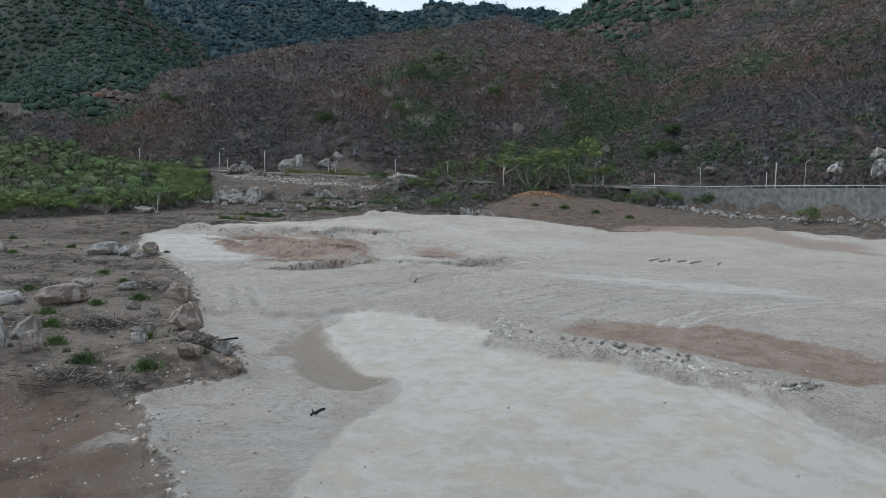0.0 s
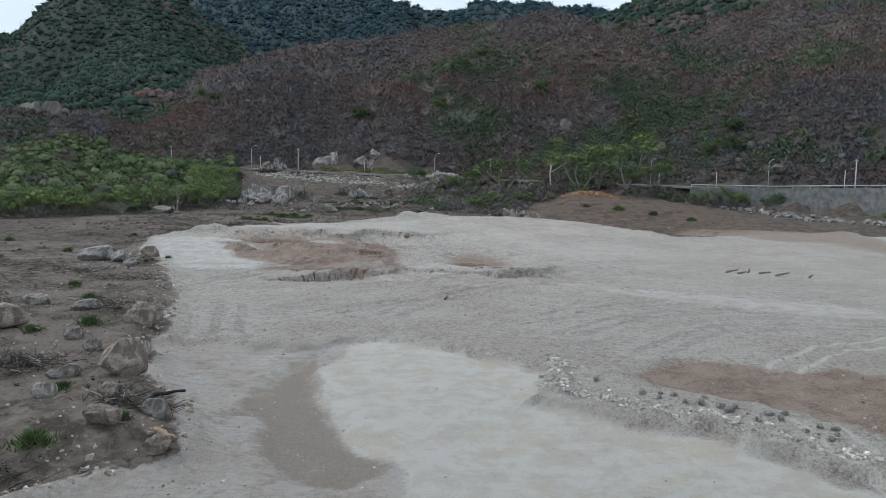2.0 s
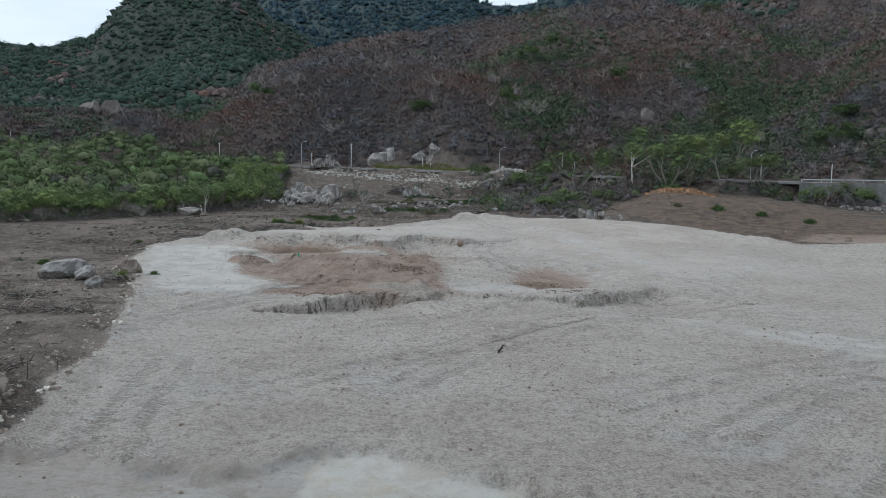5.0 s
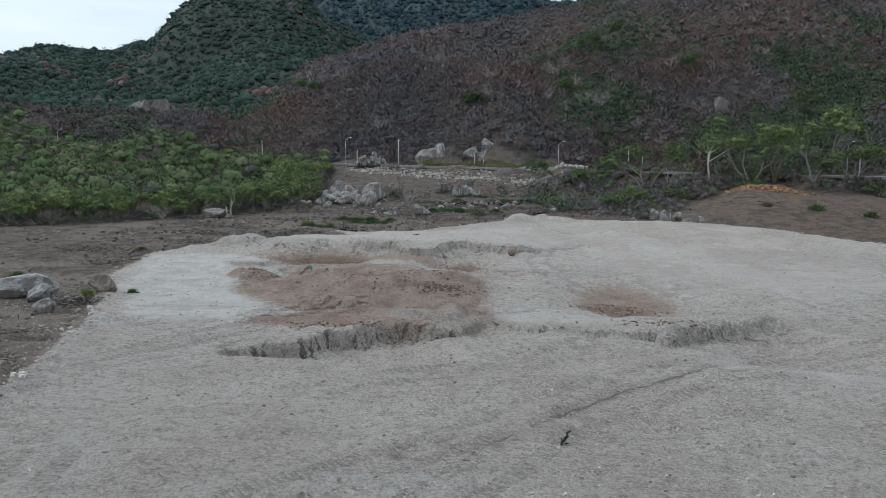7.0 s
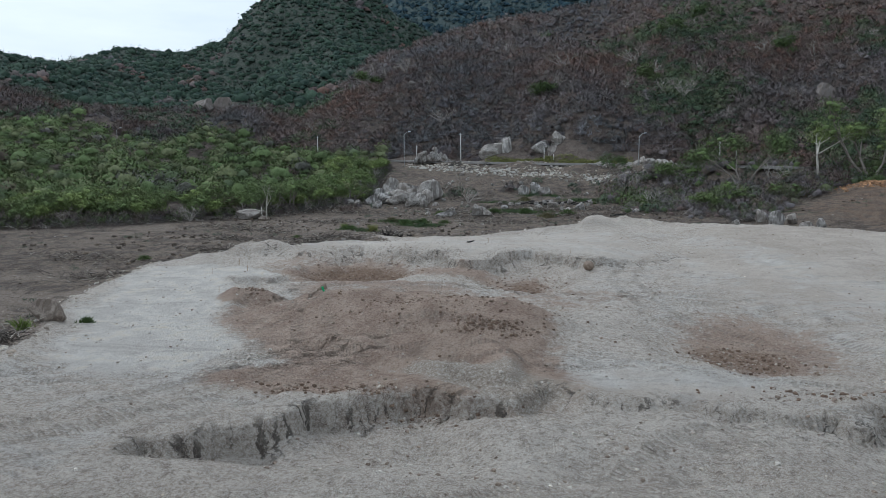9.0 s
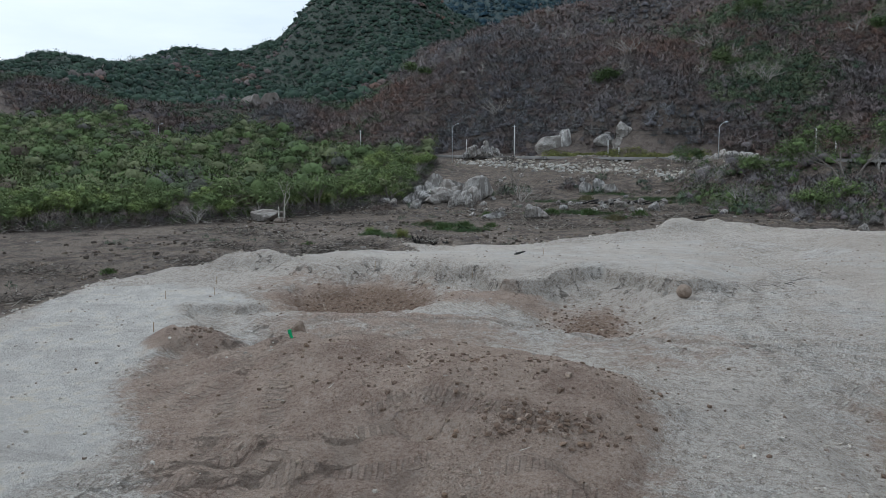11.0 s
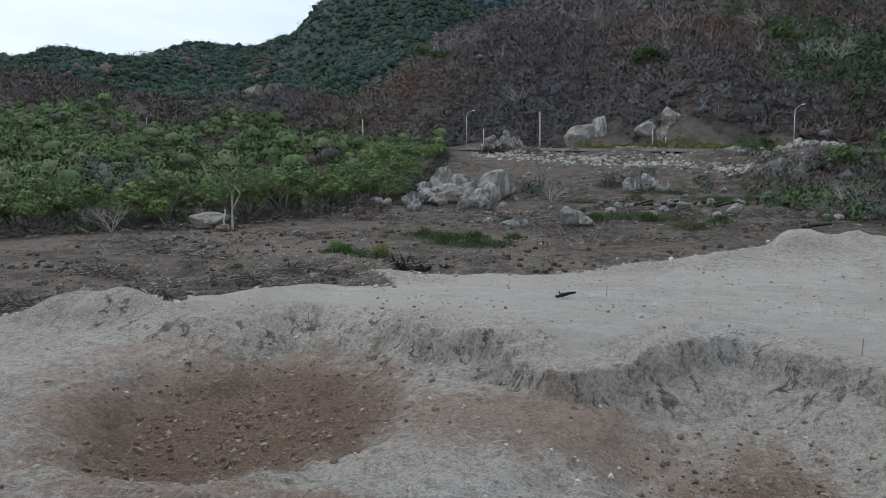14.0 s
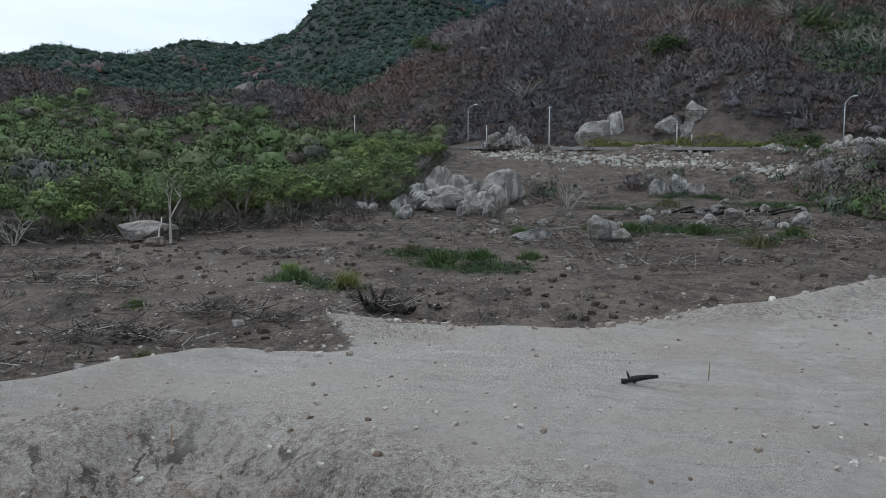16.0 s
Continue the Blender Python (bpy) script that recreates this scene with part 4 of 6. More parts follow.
def make_tree(name, seed, tall, leaf_count, leaf_material, bark, label, stems=3, leaf=0.26, spread=0.62, cloud=0.55, category="tree", solid=0):
    """A many-stemmed tree: trunk and limbs in one mesh, crown of leaf sprays in another."""
    rnd = random.Random(seed)
    wood, tips = Geo(), []
    for _ in range(stems):
        w = Vector((rnd.gauss(0, 0.42), rnd.gauss(0, 0.42), 1)).normalized()
        if stems == 1:
            w = Vector((rnd.gauss(0, 0.08), rnd.gauss(0, 0.08), 1)).normalized()
        branch(wood, rnd, (rnd.uniform(-0.15, 0.15) * (stems > 1), rnd.uniform(-0.15, 0.15) * (stems > 1), -0.15), w, tall * 0.36, tall * 0.018 + 0.02, 3, tips, spread, 0.0, 5, 3 if stems < 3 else 2)
    root = tagged(new(name), label, category)
    part("trunk", wood.mesh("trunk", bark), root)
    if leaf_count:
        tris, normals = leaves(seed, tips, cloud, leaf_count, leaf)
        if solid:
            # the denser clumps of the crown, under the outer leaves
            rng = np.random.default_rng(seed)
            at = np.array([tuple(t) for t in tips])
            at = at[rng.permutation(len(at))[:solid]]
            tris, normals = joined(crowns(at, cloud * rng.uniform(0.5, 0.8, len(at)), 1, 0.75), (tris, normals))
        me = mesh_from("crown", tris.reshape(-1, 3), np.arange(3 * len(tris)).reshape(-1, 3), leaf_material, flat=False)
        soft_normals(me, normals)
        hearts = len(tris) - leaf_count
        attribute(me, "tint", np.repeat(np.tile(np.arange(len(tris))[:, None] < hearts, (1, 3)) * 0.08, 3, axis=0))
        part("crown", me, root)
    return root


def place(ob, x, y, turn=0.0, size=1.0, sink=0.05, first=False):
    m = Matrix.Translation((x, y, float(gz(x, y)[0]) - sink)) @ pose(0, 0, 0, 0, 0, turn) @ Matrix.Scale(size, 4)
    if first:
        ob.matrix_basis = m
        return ob
    c = copy_thing(ob, Matrix.Translation((x, y, float(gz(x, y)[0]) - sink)) @ pose(0, 0, 0, 0, 0, turn))
    c.scale = (size, size, size)
    return c


class Kinds:
    """A few models of one kind of thing; the first use of each is the model itself, later ones are copies."""

    def __init__(self, models, group=""):
        self.models, self.used, self.group = models, [False] * len(models), group

    def put(self, x, y, turn, size=1.0, k=None, sink=0.05):
        k = RNG.integers(0, len(self.models)) if k is None else k
        ob = place(self.models[k], x, y, turn, size, sink, first=not self.used[k])
        self.used[k] = True
        if self.group:
            ob["group"] = self.group
        return ob

    def drop_unused(self):
        for m, u in zip(self.models, self.used):
            if not u:
                for o in (*m.children_recursive, m):
                    bpy.data.objects.remove(o)


# ---------------------------------------------------------------- the thicket
thorn = Kinds([make_tree("thorn_tree", 100 + k, 4.0 + 0.35 * k, 4200, M_LEAF if k % 3 else M_BRIGHT, M_BARK, "many-stemmed green thorn tree in the thicket beside the clearing",
                         3 + k % 2, 0.125, 0.6, 0.62, "tree", 34) for k in range(6)], "trees of the thicket")
bare = Kinds([make_tree("bare_shrub", 200 + k, 2.6 + 0.4 * k, 0, None, M_TWIG if k % 2 else M_BARK, "leafless grey shrub with tangled twigs beside the clearing", 4 + k, 0.2, 0.75, 0.4, "shrub") for k in range(4)], "bare shrubs")
EDGE = [(-92, 112), (-75, 119), (-63, 127), (-58, 138), (-50, 145), (-43, 152), (-41, 166), (-42, 182), (-47, 205), (-50, 228)]
for (x0, y0), (x1, y1) in zip(EDGE, EDGE[1:]):
    n = int(math.hypot(x1 - x0, y1 - y0) / 2.6)
    for i in range(n):
        for row in range(4):
            t = (i + RNG.uniform(0, 1)) / n
            off = row * 3.4 + RNG.uniform(0.6, 3.0)
            dx, dy = y1 - y0, -(x1 - x0)
            d = math.hypot(dx, dy)
            x, y = x0 + (x1 - x0) * t - off * dx / d, y0 + (y1 - y0) * t - off * dy / d
            if row == 0 and RNG.uniform() < 0.55:
                bare.put(x, y, RNG.uniform(0, 360), RNG.uniform(0.6, 1.1))
            else:
                thorn.put(x, y, RNG.uniform(0, 360), RNG.uniform(0.65, 1.1))

# the depth of the thicket, where single trees can no longer be told apart
tx, ty = RNG.uniform(-290, -38, 12000), RNG.uniform(100, 310, 12000)
deep = np.full(len(tx), 1e9)
for p, q in zip(EDGE, EDGE[1:]):
    deep = np.minimum(deep, seg(tx, ty, p, q)[0])
left = inside(tx, ty, EDGE + [(-56, 246), (-150, 284), (-300, 345), (-300, 60)]) > 0
ok = left & (deep > 12) & (tx > -1.1 * ty + 20)
tx, ty = tx[ok][:2500], ty[ok][:2500]
r = np.clip(1.8 * np.exp(RNG.normal(0, 0.34, len(tx))), 0.9, 3.6)
c = np.stack([tx, ty, gz(tx, ty) + 0.6 + r * RNG.uniform(0.4, 1.3, len(tx))], 1)
pick = RNG.integers(0, 4, len(tx))
LUSH = np.array([(0.112, 0.155, 0.066), (0.140, 0.188, 0.078), (0.104, 0.134, 0.072), (0.164, 0.184, 0.096)])
g = fbm(tx / 14, ty / 14, 3, 71) + RNG.uniform(-0.2, 0.2, len(tx))
col = np.where((g > -0.24)[:, None], LUSH[pick], DRY[pick] * np.array([0.82, 0.9, 0.78])) * np.clip(np.exp(RNG.normal(0, 0.15, (len(tx), 1))), 0.7, 1.5)
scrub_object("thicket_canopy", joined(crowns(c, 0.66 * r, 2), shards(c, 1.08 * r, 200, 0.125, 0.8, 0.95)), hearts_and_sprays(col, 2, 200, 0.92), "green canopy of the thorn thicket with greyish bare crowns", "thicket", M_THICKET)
thorn.drop_unused()


# ---------------------------------------------------------------- rocks
def rock_mesh(seed, cuts=9, rough=0.10, detail=4):
    """A weathered block: a sphere cut by planes, with rounded arrises, joints and a pitted skin."""
    bm = bmesh.new()
    bmesh.ops.create_icosphere(bm, subdivisions=detail, radius=1)
    rnd = random.Random(seed)
    planes = []
    for _ in range(cuts):
        n = Vector((rnd.gauss(0, 1), rnd.gauss(0, 1), rnd.gauss(0.1, 0.8))).normalized()
        planes.append((n, rnd.uniform(0.50, 0.80)))
    joints = [(Vector((rnd.gauss(0, 1), rnd.gauss(0, 1), rnd.gauss(0, 0.4))).normalized(), rnd.uniform(-0.35, 0.35)) for _ in range(2 if cuts else 0)]
    off = Vector((seed * 3.7, seed * 1.3, 0))
    for v in bm.verts:
        p = v.co.copy()
        for n, d in planes:
            over = p.dot(n) - d
            if over > 0:
                p -= n * over * 0.95
        for n, d in joints:
            gap = abs(p.dot(n) - d + 0.05 * noise.noise(p * 3 + off))
            if gap < 0.07:
                p *= 1 - 0.07 * (1 - gap / 0.07)
        p *= 1 + rough * noise.fractal(p * 1.6 + off, 1.0, 2.0, 5) + rough * 0.4 * noise.noise(p * 7 + off)
        v.co = p
    me = bpy.data.meshes.new("rock")
    bm.to_mesh(me)
    bm.free()
    me.polygons.foreach_set("use_smooth", [True] * len(me.polygons))
    me.set_sharp_from_angle(angle=radians(26))
    return me


ROCKS = [rock_mesh(k, 7 + k % 4, 0.10 + 0.03 * (k % 3)) for k in range(10)]
BLOCKS = [rock_mesh(70 + k, 8, 0.10, 2) for k in range(5)]
ROUND = rock_mesh(31, 0, 0.05, 3)


def boulder(x, y, sx, sy, sz, turn, k, material, label, name="boulder", sink=0.3, z=None, tilt=0, group="", meshes=ROCKS):
    me = meshes[k % len(meshes)].copy()
    me.materials.append(material)
    sx, sy, sz = 1.05 * sx, 1.05 * sy, 1.05 * sz
    ob = tagged(new(name, me), label, "rock", group)
    z0 = float(gz(x, y)[0]) if z is None else z
    ob.matrix_basis = Matrix.Translation((x, y, z0 + sz * (1 - 2 * sink))) @ pose(0, 0, 0, tilt, 0, turn) @ Matrix.Diagonal((sx, sy, sz, 1))
    return ob


CL = "large grey weathered granite boulder in a heap at the thicket's edge"
for i, (x, y, sx, sy, sz, a) in enumerate([(-38.2, 183.5, 2.3, 2.0, 2.7, 10), (-40, 181, 1.5, 1.7, 1.6, 60), (-35.2, 182, 2.4, 2.0, 2.2, 130), (-33, 180, 2.2, 1.9, 1.8, 80),
                                           (-29, 180.5, 2.6, 2.1, 2.6, 30), (-30.2, 178, 1.4, 1.3, 1.6, 150), (-34.5, 176.5, 2.8, 1.8, 1.2, 10), (-37, 177.5, 1.8, 1.7, 1.3, 70),
                                           (-31, 175.5, 1.9, 1.4, 1.2, 100), (-28.4, 176.5, 1.3, 1.2, 1.7, 20), (-39, 176, 1.2, 1.1, 0.9, 40), (-35, 186, 2.4, 2.0, 2.0, 0)] + [ (-33.5, 172, 2.4, 1.7, 1.5, 20), (-30, 171.5, 2.3, 1.6, 1.6, 60), (-28, 172.5, 1.6, 1.4, 1.8, 100), (-36.5, 172.5, 1.9, 1.6, 1.5, 140), (-31.5, 167.5, 2.6, 1.6, 1.3, 5),
                                           (-28.5, 168, 1.7, 1.3, 1.5, 45), (-35, 168, 1.8, 1.3, 1.1, 75), (-38.8, 170, 1.4, 1.2, 1.1, 15), (-33, 164.5, 1.5, 1.1, 0.9, 35), (-29.5, 164, 1.3, 1.0, 0.9, 95), (-27, 165, 1.0, 0.9, 0.8, 125)]):
    boulder(x, y, sx, sy, sz, a, i, M_GRANITE, CL, sink=0.18, group="boulder heap")
G1 = "grey granite boulder among cleared brush"
for i, (x, y, sx, sy, sz, a) in enumerate([(-47.5, 188, 2.1, 1.8, 2.3, 20), (-47, 168, 0.9, 0.8, 0.8, 0), (-41.5, 165, 1.2, 1.0, 0.9, 40), (-39.7, 164, 0.9, 0.8, 0.7, 70), (-34.5, 160, 1.1, 1.0, 0.9, 10),
                                           (-14, 147.5, 1.2, 1.0, 1.3, 30), (-19.5, 147, 1.8, 0.9, 0.6, 10), (-12.5, 147, 0.9, 0.8, 0.6, 90), (-10.4, 192, 1.2, 1.1, 1.3, 0), (-8.2, 193, 1.5, 1.3, 1.5, 60),
                                           (-5.9, 192, 1.5, 1.3, 1.1, 20), (8.8, 184, 0.8, 0.7, 0.8, 0)] + [ (-11, 158, 0.9, 0.7, 0.5, 0), (2, 160, 1.2, 0.9, 0.9, 40), (16, 170, 1.6, 1.2, 1.0, 10), (-3, 166, 1.0, 0.8, 0.7, 30)]):
    boulder(x, y, sx, sy, sz, a, i + 3, M_GRANITE, G1, sink=0.22)
boulder(-50.9, 141.6, 2.9, 1.5, 0.95, 12, 2, M_GRANITE, "long pale granite slab beside a leaning bare tree", sink=0.2)
boulder(-46.7, 137.2, 0.8, 0.6, 0.45, 30, 4, M_PINK, "small pinkish stone beside the granite slab", "stone", sink=0.2)
for i, (x, y, sx, sy, sz, a) in enumerate([(28.8, 137, 1.4, 1.3, 1.6, 10), (27.2, 139.5, 1.2, 1.1, 1.5, 50), (31.2, 138.5, 1.5, 1.3, 1.2, 80), (30.5, 128.6, 1.1, 0.9, 0.9, 0), (35.5, 126, 1.0, 0.8, 0.8, 30), (22.5, 131, 0.8, 0.7, 0.7, 0), (34, 135, 1.0, 1.0, 1.1, 60)]):
    boulder(x, y, 0.78 * sx, 0.78 * sy, 0.7 * sz, a, i + 1, M_GRANITE, "blocky grey boulder at the edge of the reddish soil bank", sink=0.15)
# the two tall outcrops and the pale rock pile beside the road
for i, (x, y, z, sx, sy, sz, a, t) in enumerate([(-22.2, 242, 14.4, 4.6, 2.8, 2.8, 5, 0), (-19.4, 242, 16.6, 2.0, 2.0, 3.6, 20, -14), (-8.8, 238, 15.3, 3.2, 2.4, 2.3, 0, 0), (-4.9, 237, 14.4, 3.6, 2.8, 2.6, 60, 0), (-4.3, 237, 17.2, 2.2, 2.2, 3.4, 15, 14)]):
    boulder(x, y, sx, sy, sz, a, i + 4, M_STREAK if i in (1, 2, 4) else M_GRANITE, "tall pale split outcrop of granite above the road", "rock_outcrop", 0.5, z, t)
for i in range(26):
    u = RNG.uniform(-1, 1)
    x, y, s = -40 + 4.6 * u, 237 + RNG.uniform(-1.4, 1.4), RNG.uniform(0.6, 1.35)
    boulder(x, y, s, s * 0.8, s * 0.85, RNG.uniform(0, 180), i, M_STREAK, "pale angular rock in a pile beside the road", "rock", 0.5, 12.2 + RNG.uniform(0, 1) * 3.2 * (1 - u * u), RNG.uniform(-25, 25), "roadside rock pile", BLOCKS)
for i in range(90):
    u = RNG.uniform(-1, 1)
    x, s = 14.5 + 9 * u, RNG.uniform(0.35, 0.95)
    y = 215.5 - 0.47 * (x - 12.5) + RNG.uniform(-2.2, 0.6)
    boulder(x, y, s, s * 0.8, s * 0.75, RNG.uniform(0, 180), i, M_PALE, "pale broken rock dumped along the road bank", "rock", 0.25, float(gz(x, y)[0]) + max(0, 1 - abs(x - 17) / 5) * RNG.uniform(0, 1.3), RNG.uniform(-25, 25), "dumped rocks", BLOCKS)
# rocks beside the platform
P1 = "brown-stained boulder half buried in cleared soil"
for i, (x, y, sx, sy, sz, a, m) in enumerate([(-14.4, 7.2, 1.15, 0.9, 0.85, 30, M_PINK), (-17.9, 21.5, 0.95, 0.8, 0.6, 10, M_PINK), (-18.5, 23.5, 0.9, 0.7, 0.6, 60, M_PINK), (-10.8, 1.2, 0.55, 0.5, 0.45, 0, M_GRANITE),
                                              (-27.2, 19.3, 1.6, 1.2, 0.8, 10, M_PINK), (-32.5, 20.5, 1.5, 1.2, 0.65, 50, M_GRANITE), (-26, 2.5, 1.2, 1.0, 1.15, 0, M_GRANITE), (-23, 1.5, 0.7, 0.6, 0.6, 70, M_PINK),
                                              (-12.6, -0.5, 0.6, 0.5, 0.5, 20, M_PINK), (-17.5, 7.2, 0.75, 0.55, 0.3, 0, M_GRANITE)] + [ (-18, 12.5, 0.45, 0.4, 0.35, 0, M_GRANITE), (-16.8, 3.2, 0.45, 0.4, 0.35, 40, M_PALE),
                                              (-9.6, -2.6, 0.55, 0.35, 0.35, 30, M_PINK), (-32, 70, 1.0, 0.8, 0.7, 0, M_PINK), (-38, 68, 1.9, 1.5, 0.9, 20, M_GRANITE), (-57, 75, 2.2, 1.6, 0.9, 0, M_GRANITE),
                                              (-34.5, 65, 1.1, 0.9, 0.7, 80, M_GRANITE), (-31.6, 61, 0.8, 0.6, 0.5, 0, M_GRANITE), (-45, 42, 1.2, 0.9, 0.5, 10, M_GRANITE), (-25, 5.5, 0.9, 0.7, 0.7, 40, M_GRANITE), (-22, 10, 0.6, 0.5, 0.4, 0, M_PINK), (-15.6, 14, 0.6, 0.5, 0.45, 80, M_PALE), (-13.4, 2.4, 0.5, 0.4, 0.4, 10, M_PINK), (-20.5, 16, 0.5, 0.4, 0.35, 50, M_GRANITE), (-23.5, 26, 0.8, 0.6, 0.4, 20, M_GRANITE), (-29, 30, 0.9, 0.7, 0.5, 70, M_GRANITE)]):
    boulder(x, y, 1.3 * sx, 1.3 * sy, 1.3 * sz, a, i, m, P1, sink=0.2)
boulder(3.25, 96.4, 0.47, 0.46, 0.45, 20, 0, M_CLOD, "single round tan boulder on the crest of the pit", sink=0.06, meshes=[ROUND])

for x, y, z, r, a in ((-180, 392, 44, 6.5, 0), (-188, 388, 42, 5.0, 60), (-171, 390, 40, 4.0, 30), (-194, 392, 42, 4.5, 90)):
    boulder(x, y, r, r * 0.9, r * 0.95, a, int(r * 2), M_DOME, "huge dark rounded granite dome among hillside scrub", sink=0.3)
for i, (x, y, r) in enumerate([(95, 225, 2.2), (118, 205, 1.7), (128, 196, 1.3), (107, 190, 1.2), (112, 176, 1.4), (60, 232, 2.6), (70, 262, 3.0), (20, 262, 1.5), (-60, 300, 1.6), (128, 172, 1.5), (139, 152, 2.4), (143, 140, 2.8), (147, 146, 2.2)]):
    boulder(x, y, r * 1.2, r, r, i * 37, i, M_STREAK if i > 9 else M_DOME, "weathered granite boulder on the scrubby slope above the road", sink=0.2)
for i in range(150):
    t = RNG.uniform(0, 1)
    x, y, r = 86 + 44 * t + RNG.normal(0, 2.0), 158 - 52 * t + RNG.normal(0, 2.2), RNG.uniform(0.35, 1.0)
    boulder(x, y, r, r * 0.8, r * 0.7, RNG.uniform(0, 180), i, M_PALE if i % 4 == 0 else M_GRANITE, "grey broken rock dumped below the retaining wall", "rock", 0.25, None, RNG.uniform(-20, 20), "rocks below the wall", BLOCKS)
for i in range(70):
    x, y, r = RNG.uniform(-36, 30), RNG.uniform(150, 226), RNG.uniform(0.25, 0.75)
    boulder(x, y, r, r * 0.8, r * 0.7, RNG.uniform(0, 180), i, M_GRANITE if i % 2 else M_PALE, "loose grey rock in the cleared ground below the road", "rock", 0.25, None, RNG.uniform(-20, 20), "rocks in the clearing", BLOCKS)
for i in range(22):
    t = RNG.uniform(0, 1)
    x, y, r = 12 + 11 * t + RNG.normal(0, 0.6), 8 - 11 * t + RNG.normal(0, 0.6), RNG.uniform(0.12, 0.3)
    boulder(x, y, r, r * 0.8, r * 0.7, RNG.uniform(0, 180), i, M_PALE, "pale stone pushed up along the graded edge", "stone", 0.2, None, 0, "stones on the graded edge", BLOCKS)
for i in range(14):
    x, y, r = 25 + RNG.normal(0, 0.9), -8.2 + RNG.normal(0, 0.5), RNG.uniform(0.15, 0.32)
    boulder(x, y, r, r * 0.8, r * 0.6, RNG.uniform(0, 180), i, M_PALE, "white rubble in a small dumped heap", "rubble", 0.2, None, 0, "rubble heap", BLOCKS)


# ---------------------------------------------------------------- loose stones, sticks and weeds
M_STONES = make_scrub_material("stones")
M_STONES.name = "loose_stones"


def clods(name, x, y, r, colours, label, material, sides=5):
    """Small uneven stones, ten facets each, half sunk in the ground."""
    n = len(x)
    base = np.array([(1, 0, -0.4), (0, 1, -0.4), (-1, 0, -0.4), (0, -1, -0.4), (0.55, 0.5, 0.55), (-0.5, 0.6, 0.6), (-0.6, -0.5, 0.5), (0.5, -0.55, 0.6)], float)
    v = base[None] * RNG.uniform(0.7, 1.2, (n, 8, 1)) + RNG.normal(0, 0.12, (n, 8, 3))
    a = RNG.uniform(0, 6.28, n)
    ca, sa = np.cos(a)[:, None], np.sin(a)[:, None]
    v = np.stack([v[..., 0] * ca - v[..., 1] * sa * 0.8, v[..., 0] * sa + v[..., 1] * ca * 0.8, v[..., 2] * 0.75], 2) * r[:, None, None]
    v += np.stack([x, y, gz(x, y) + 0.15 * r], 1)[:, None]
    f = np.array([(0, 1, 4), (1, 5, 4), (1, 2, 5), (2, 6, 5), (2, 3, 6), (3, 7, 6), (3, 0, 7), (0, 4, 7), (4, 5, 6), (4, 6, 7)])
    me = mesh_from(name, v.reshape(-1, 3), (np.arange(n)[:, None, None] * 8 + f[None]).reshape(-1, 3), material)
    attribute(me, "tint", np.repeat(colours, 8, axis=0))
    return tagged(new(name, me), label, "stones", kind="stuff")


def stone_sizes(n, low, high, power=3.0):
    return low + (high - low) * RNG.uniform(0, 1, n) ** power


n = 60000
gx_, gy_ = RNG.uniform(-40, 38, n), -28 + 158 * RNG.uniform(0, 1, n) ** 0.9
dense = fbm(gx_ / 7, gy_ / 7, 4, 55) + 0.35 * np.isin(np.arange(n) % 3, [0]) - 0.05
pit = np.maximum.reduce([np.exp(-(((gx_ + 18) / 6) ** 2 + ((gy_ - 94) / 6) ** 2)), np.exp(-(((gx_ + 3) / 6) ** 2 + ((gy_ - 91) / 6) ** 2)), np.exp(-(((gx_ + 6) / 9) ** 2 + ((gy_ - 73) / 6) ** 2)), np.exp(-(((gx_ - 2) / 12) ** 2 + ((gy_ - 52) / 8) ** 2))])
ok = (dense + 0.35 * pit > 0.10) & ((inside(gx_, gy_, CREAM) < 0) | (RNG.uniform(0, 1, n) < 0.08))
gx_, gy_ = gx_[ok], gy_[ok]
tone = RNG.uniform(0, 1, (len(gx_), 1))
stone_col = np.where(tone < 0.5, np.array([(0.44, 0.385, 0.33)]), np.where(tone < 0.85, np.array([(0.52, 0.475, 0.425)]), np.array([(0.26, 0.205, 0.165)])))
in_pit = np.maximum.reduce([np.exp(-(((gx_ + 18.3) / 5) ** 2 + ((gy_ - 95) / 6) ** 2)), np.exp(-(((gx_ + 2.6) / 3.5) ** 2 + ((gy_ - 92) / 5) ** 2)), np.exp(-(((gx_ + 8) / 9) ** 2 + ((gy_ - 72) / 7) ** 2))])
stone_col = np.where((in_pit > 0.3)[:, None], 0.55 * stone_col * np.array([1.0, 0.86, 0.76]), stone_col)
clods("loose_stones", gx_, gy_, stone_sizes(len(gx_), 0.02, 0.13, 5.0), stone_col, "small loose stones and clods strewn over the graded fill", M_STONES)

# crumbled clay on the brown heap and in the pits
hx_, hy_ = [], []
for cx, cy, rx, ry, m in ((-6, 73.5, 6.5, 3.5, 800), (-2.5, 69, 2.0, 0.8, 500), (-18.3, 95, 4.8, 5.6, 1300), (-2.8, 92, 3.2, 4.8, 700), (-21.6, 79, 1.2, 0.9, 160), (12, 71, 3, 3, 500), (-7, 58.2, 5, 0.9, 500), (14, 61, 4, 1.0, 200)):
    hx_.append(RNG.normal(cx, rx * 0.6, m)), hy_.append(RNG.normal(cy, ry * 0.6, m))
hx_, hy_ = np.concatenate(hx_), np.concatenate(hy_)
tone = RNG.uniform(0, 1, (len(hx_), 1))
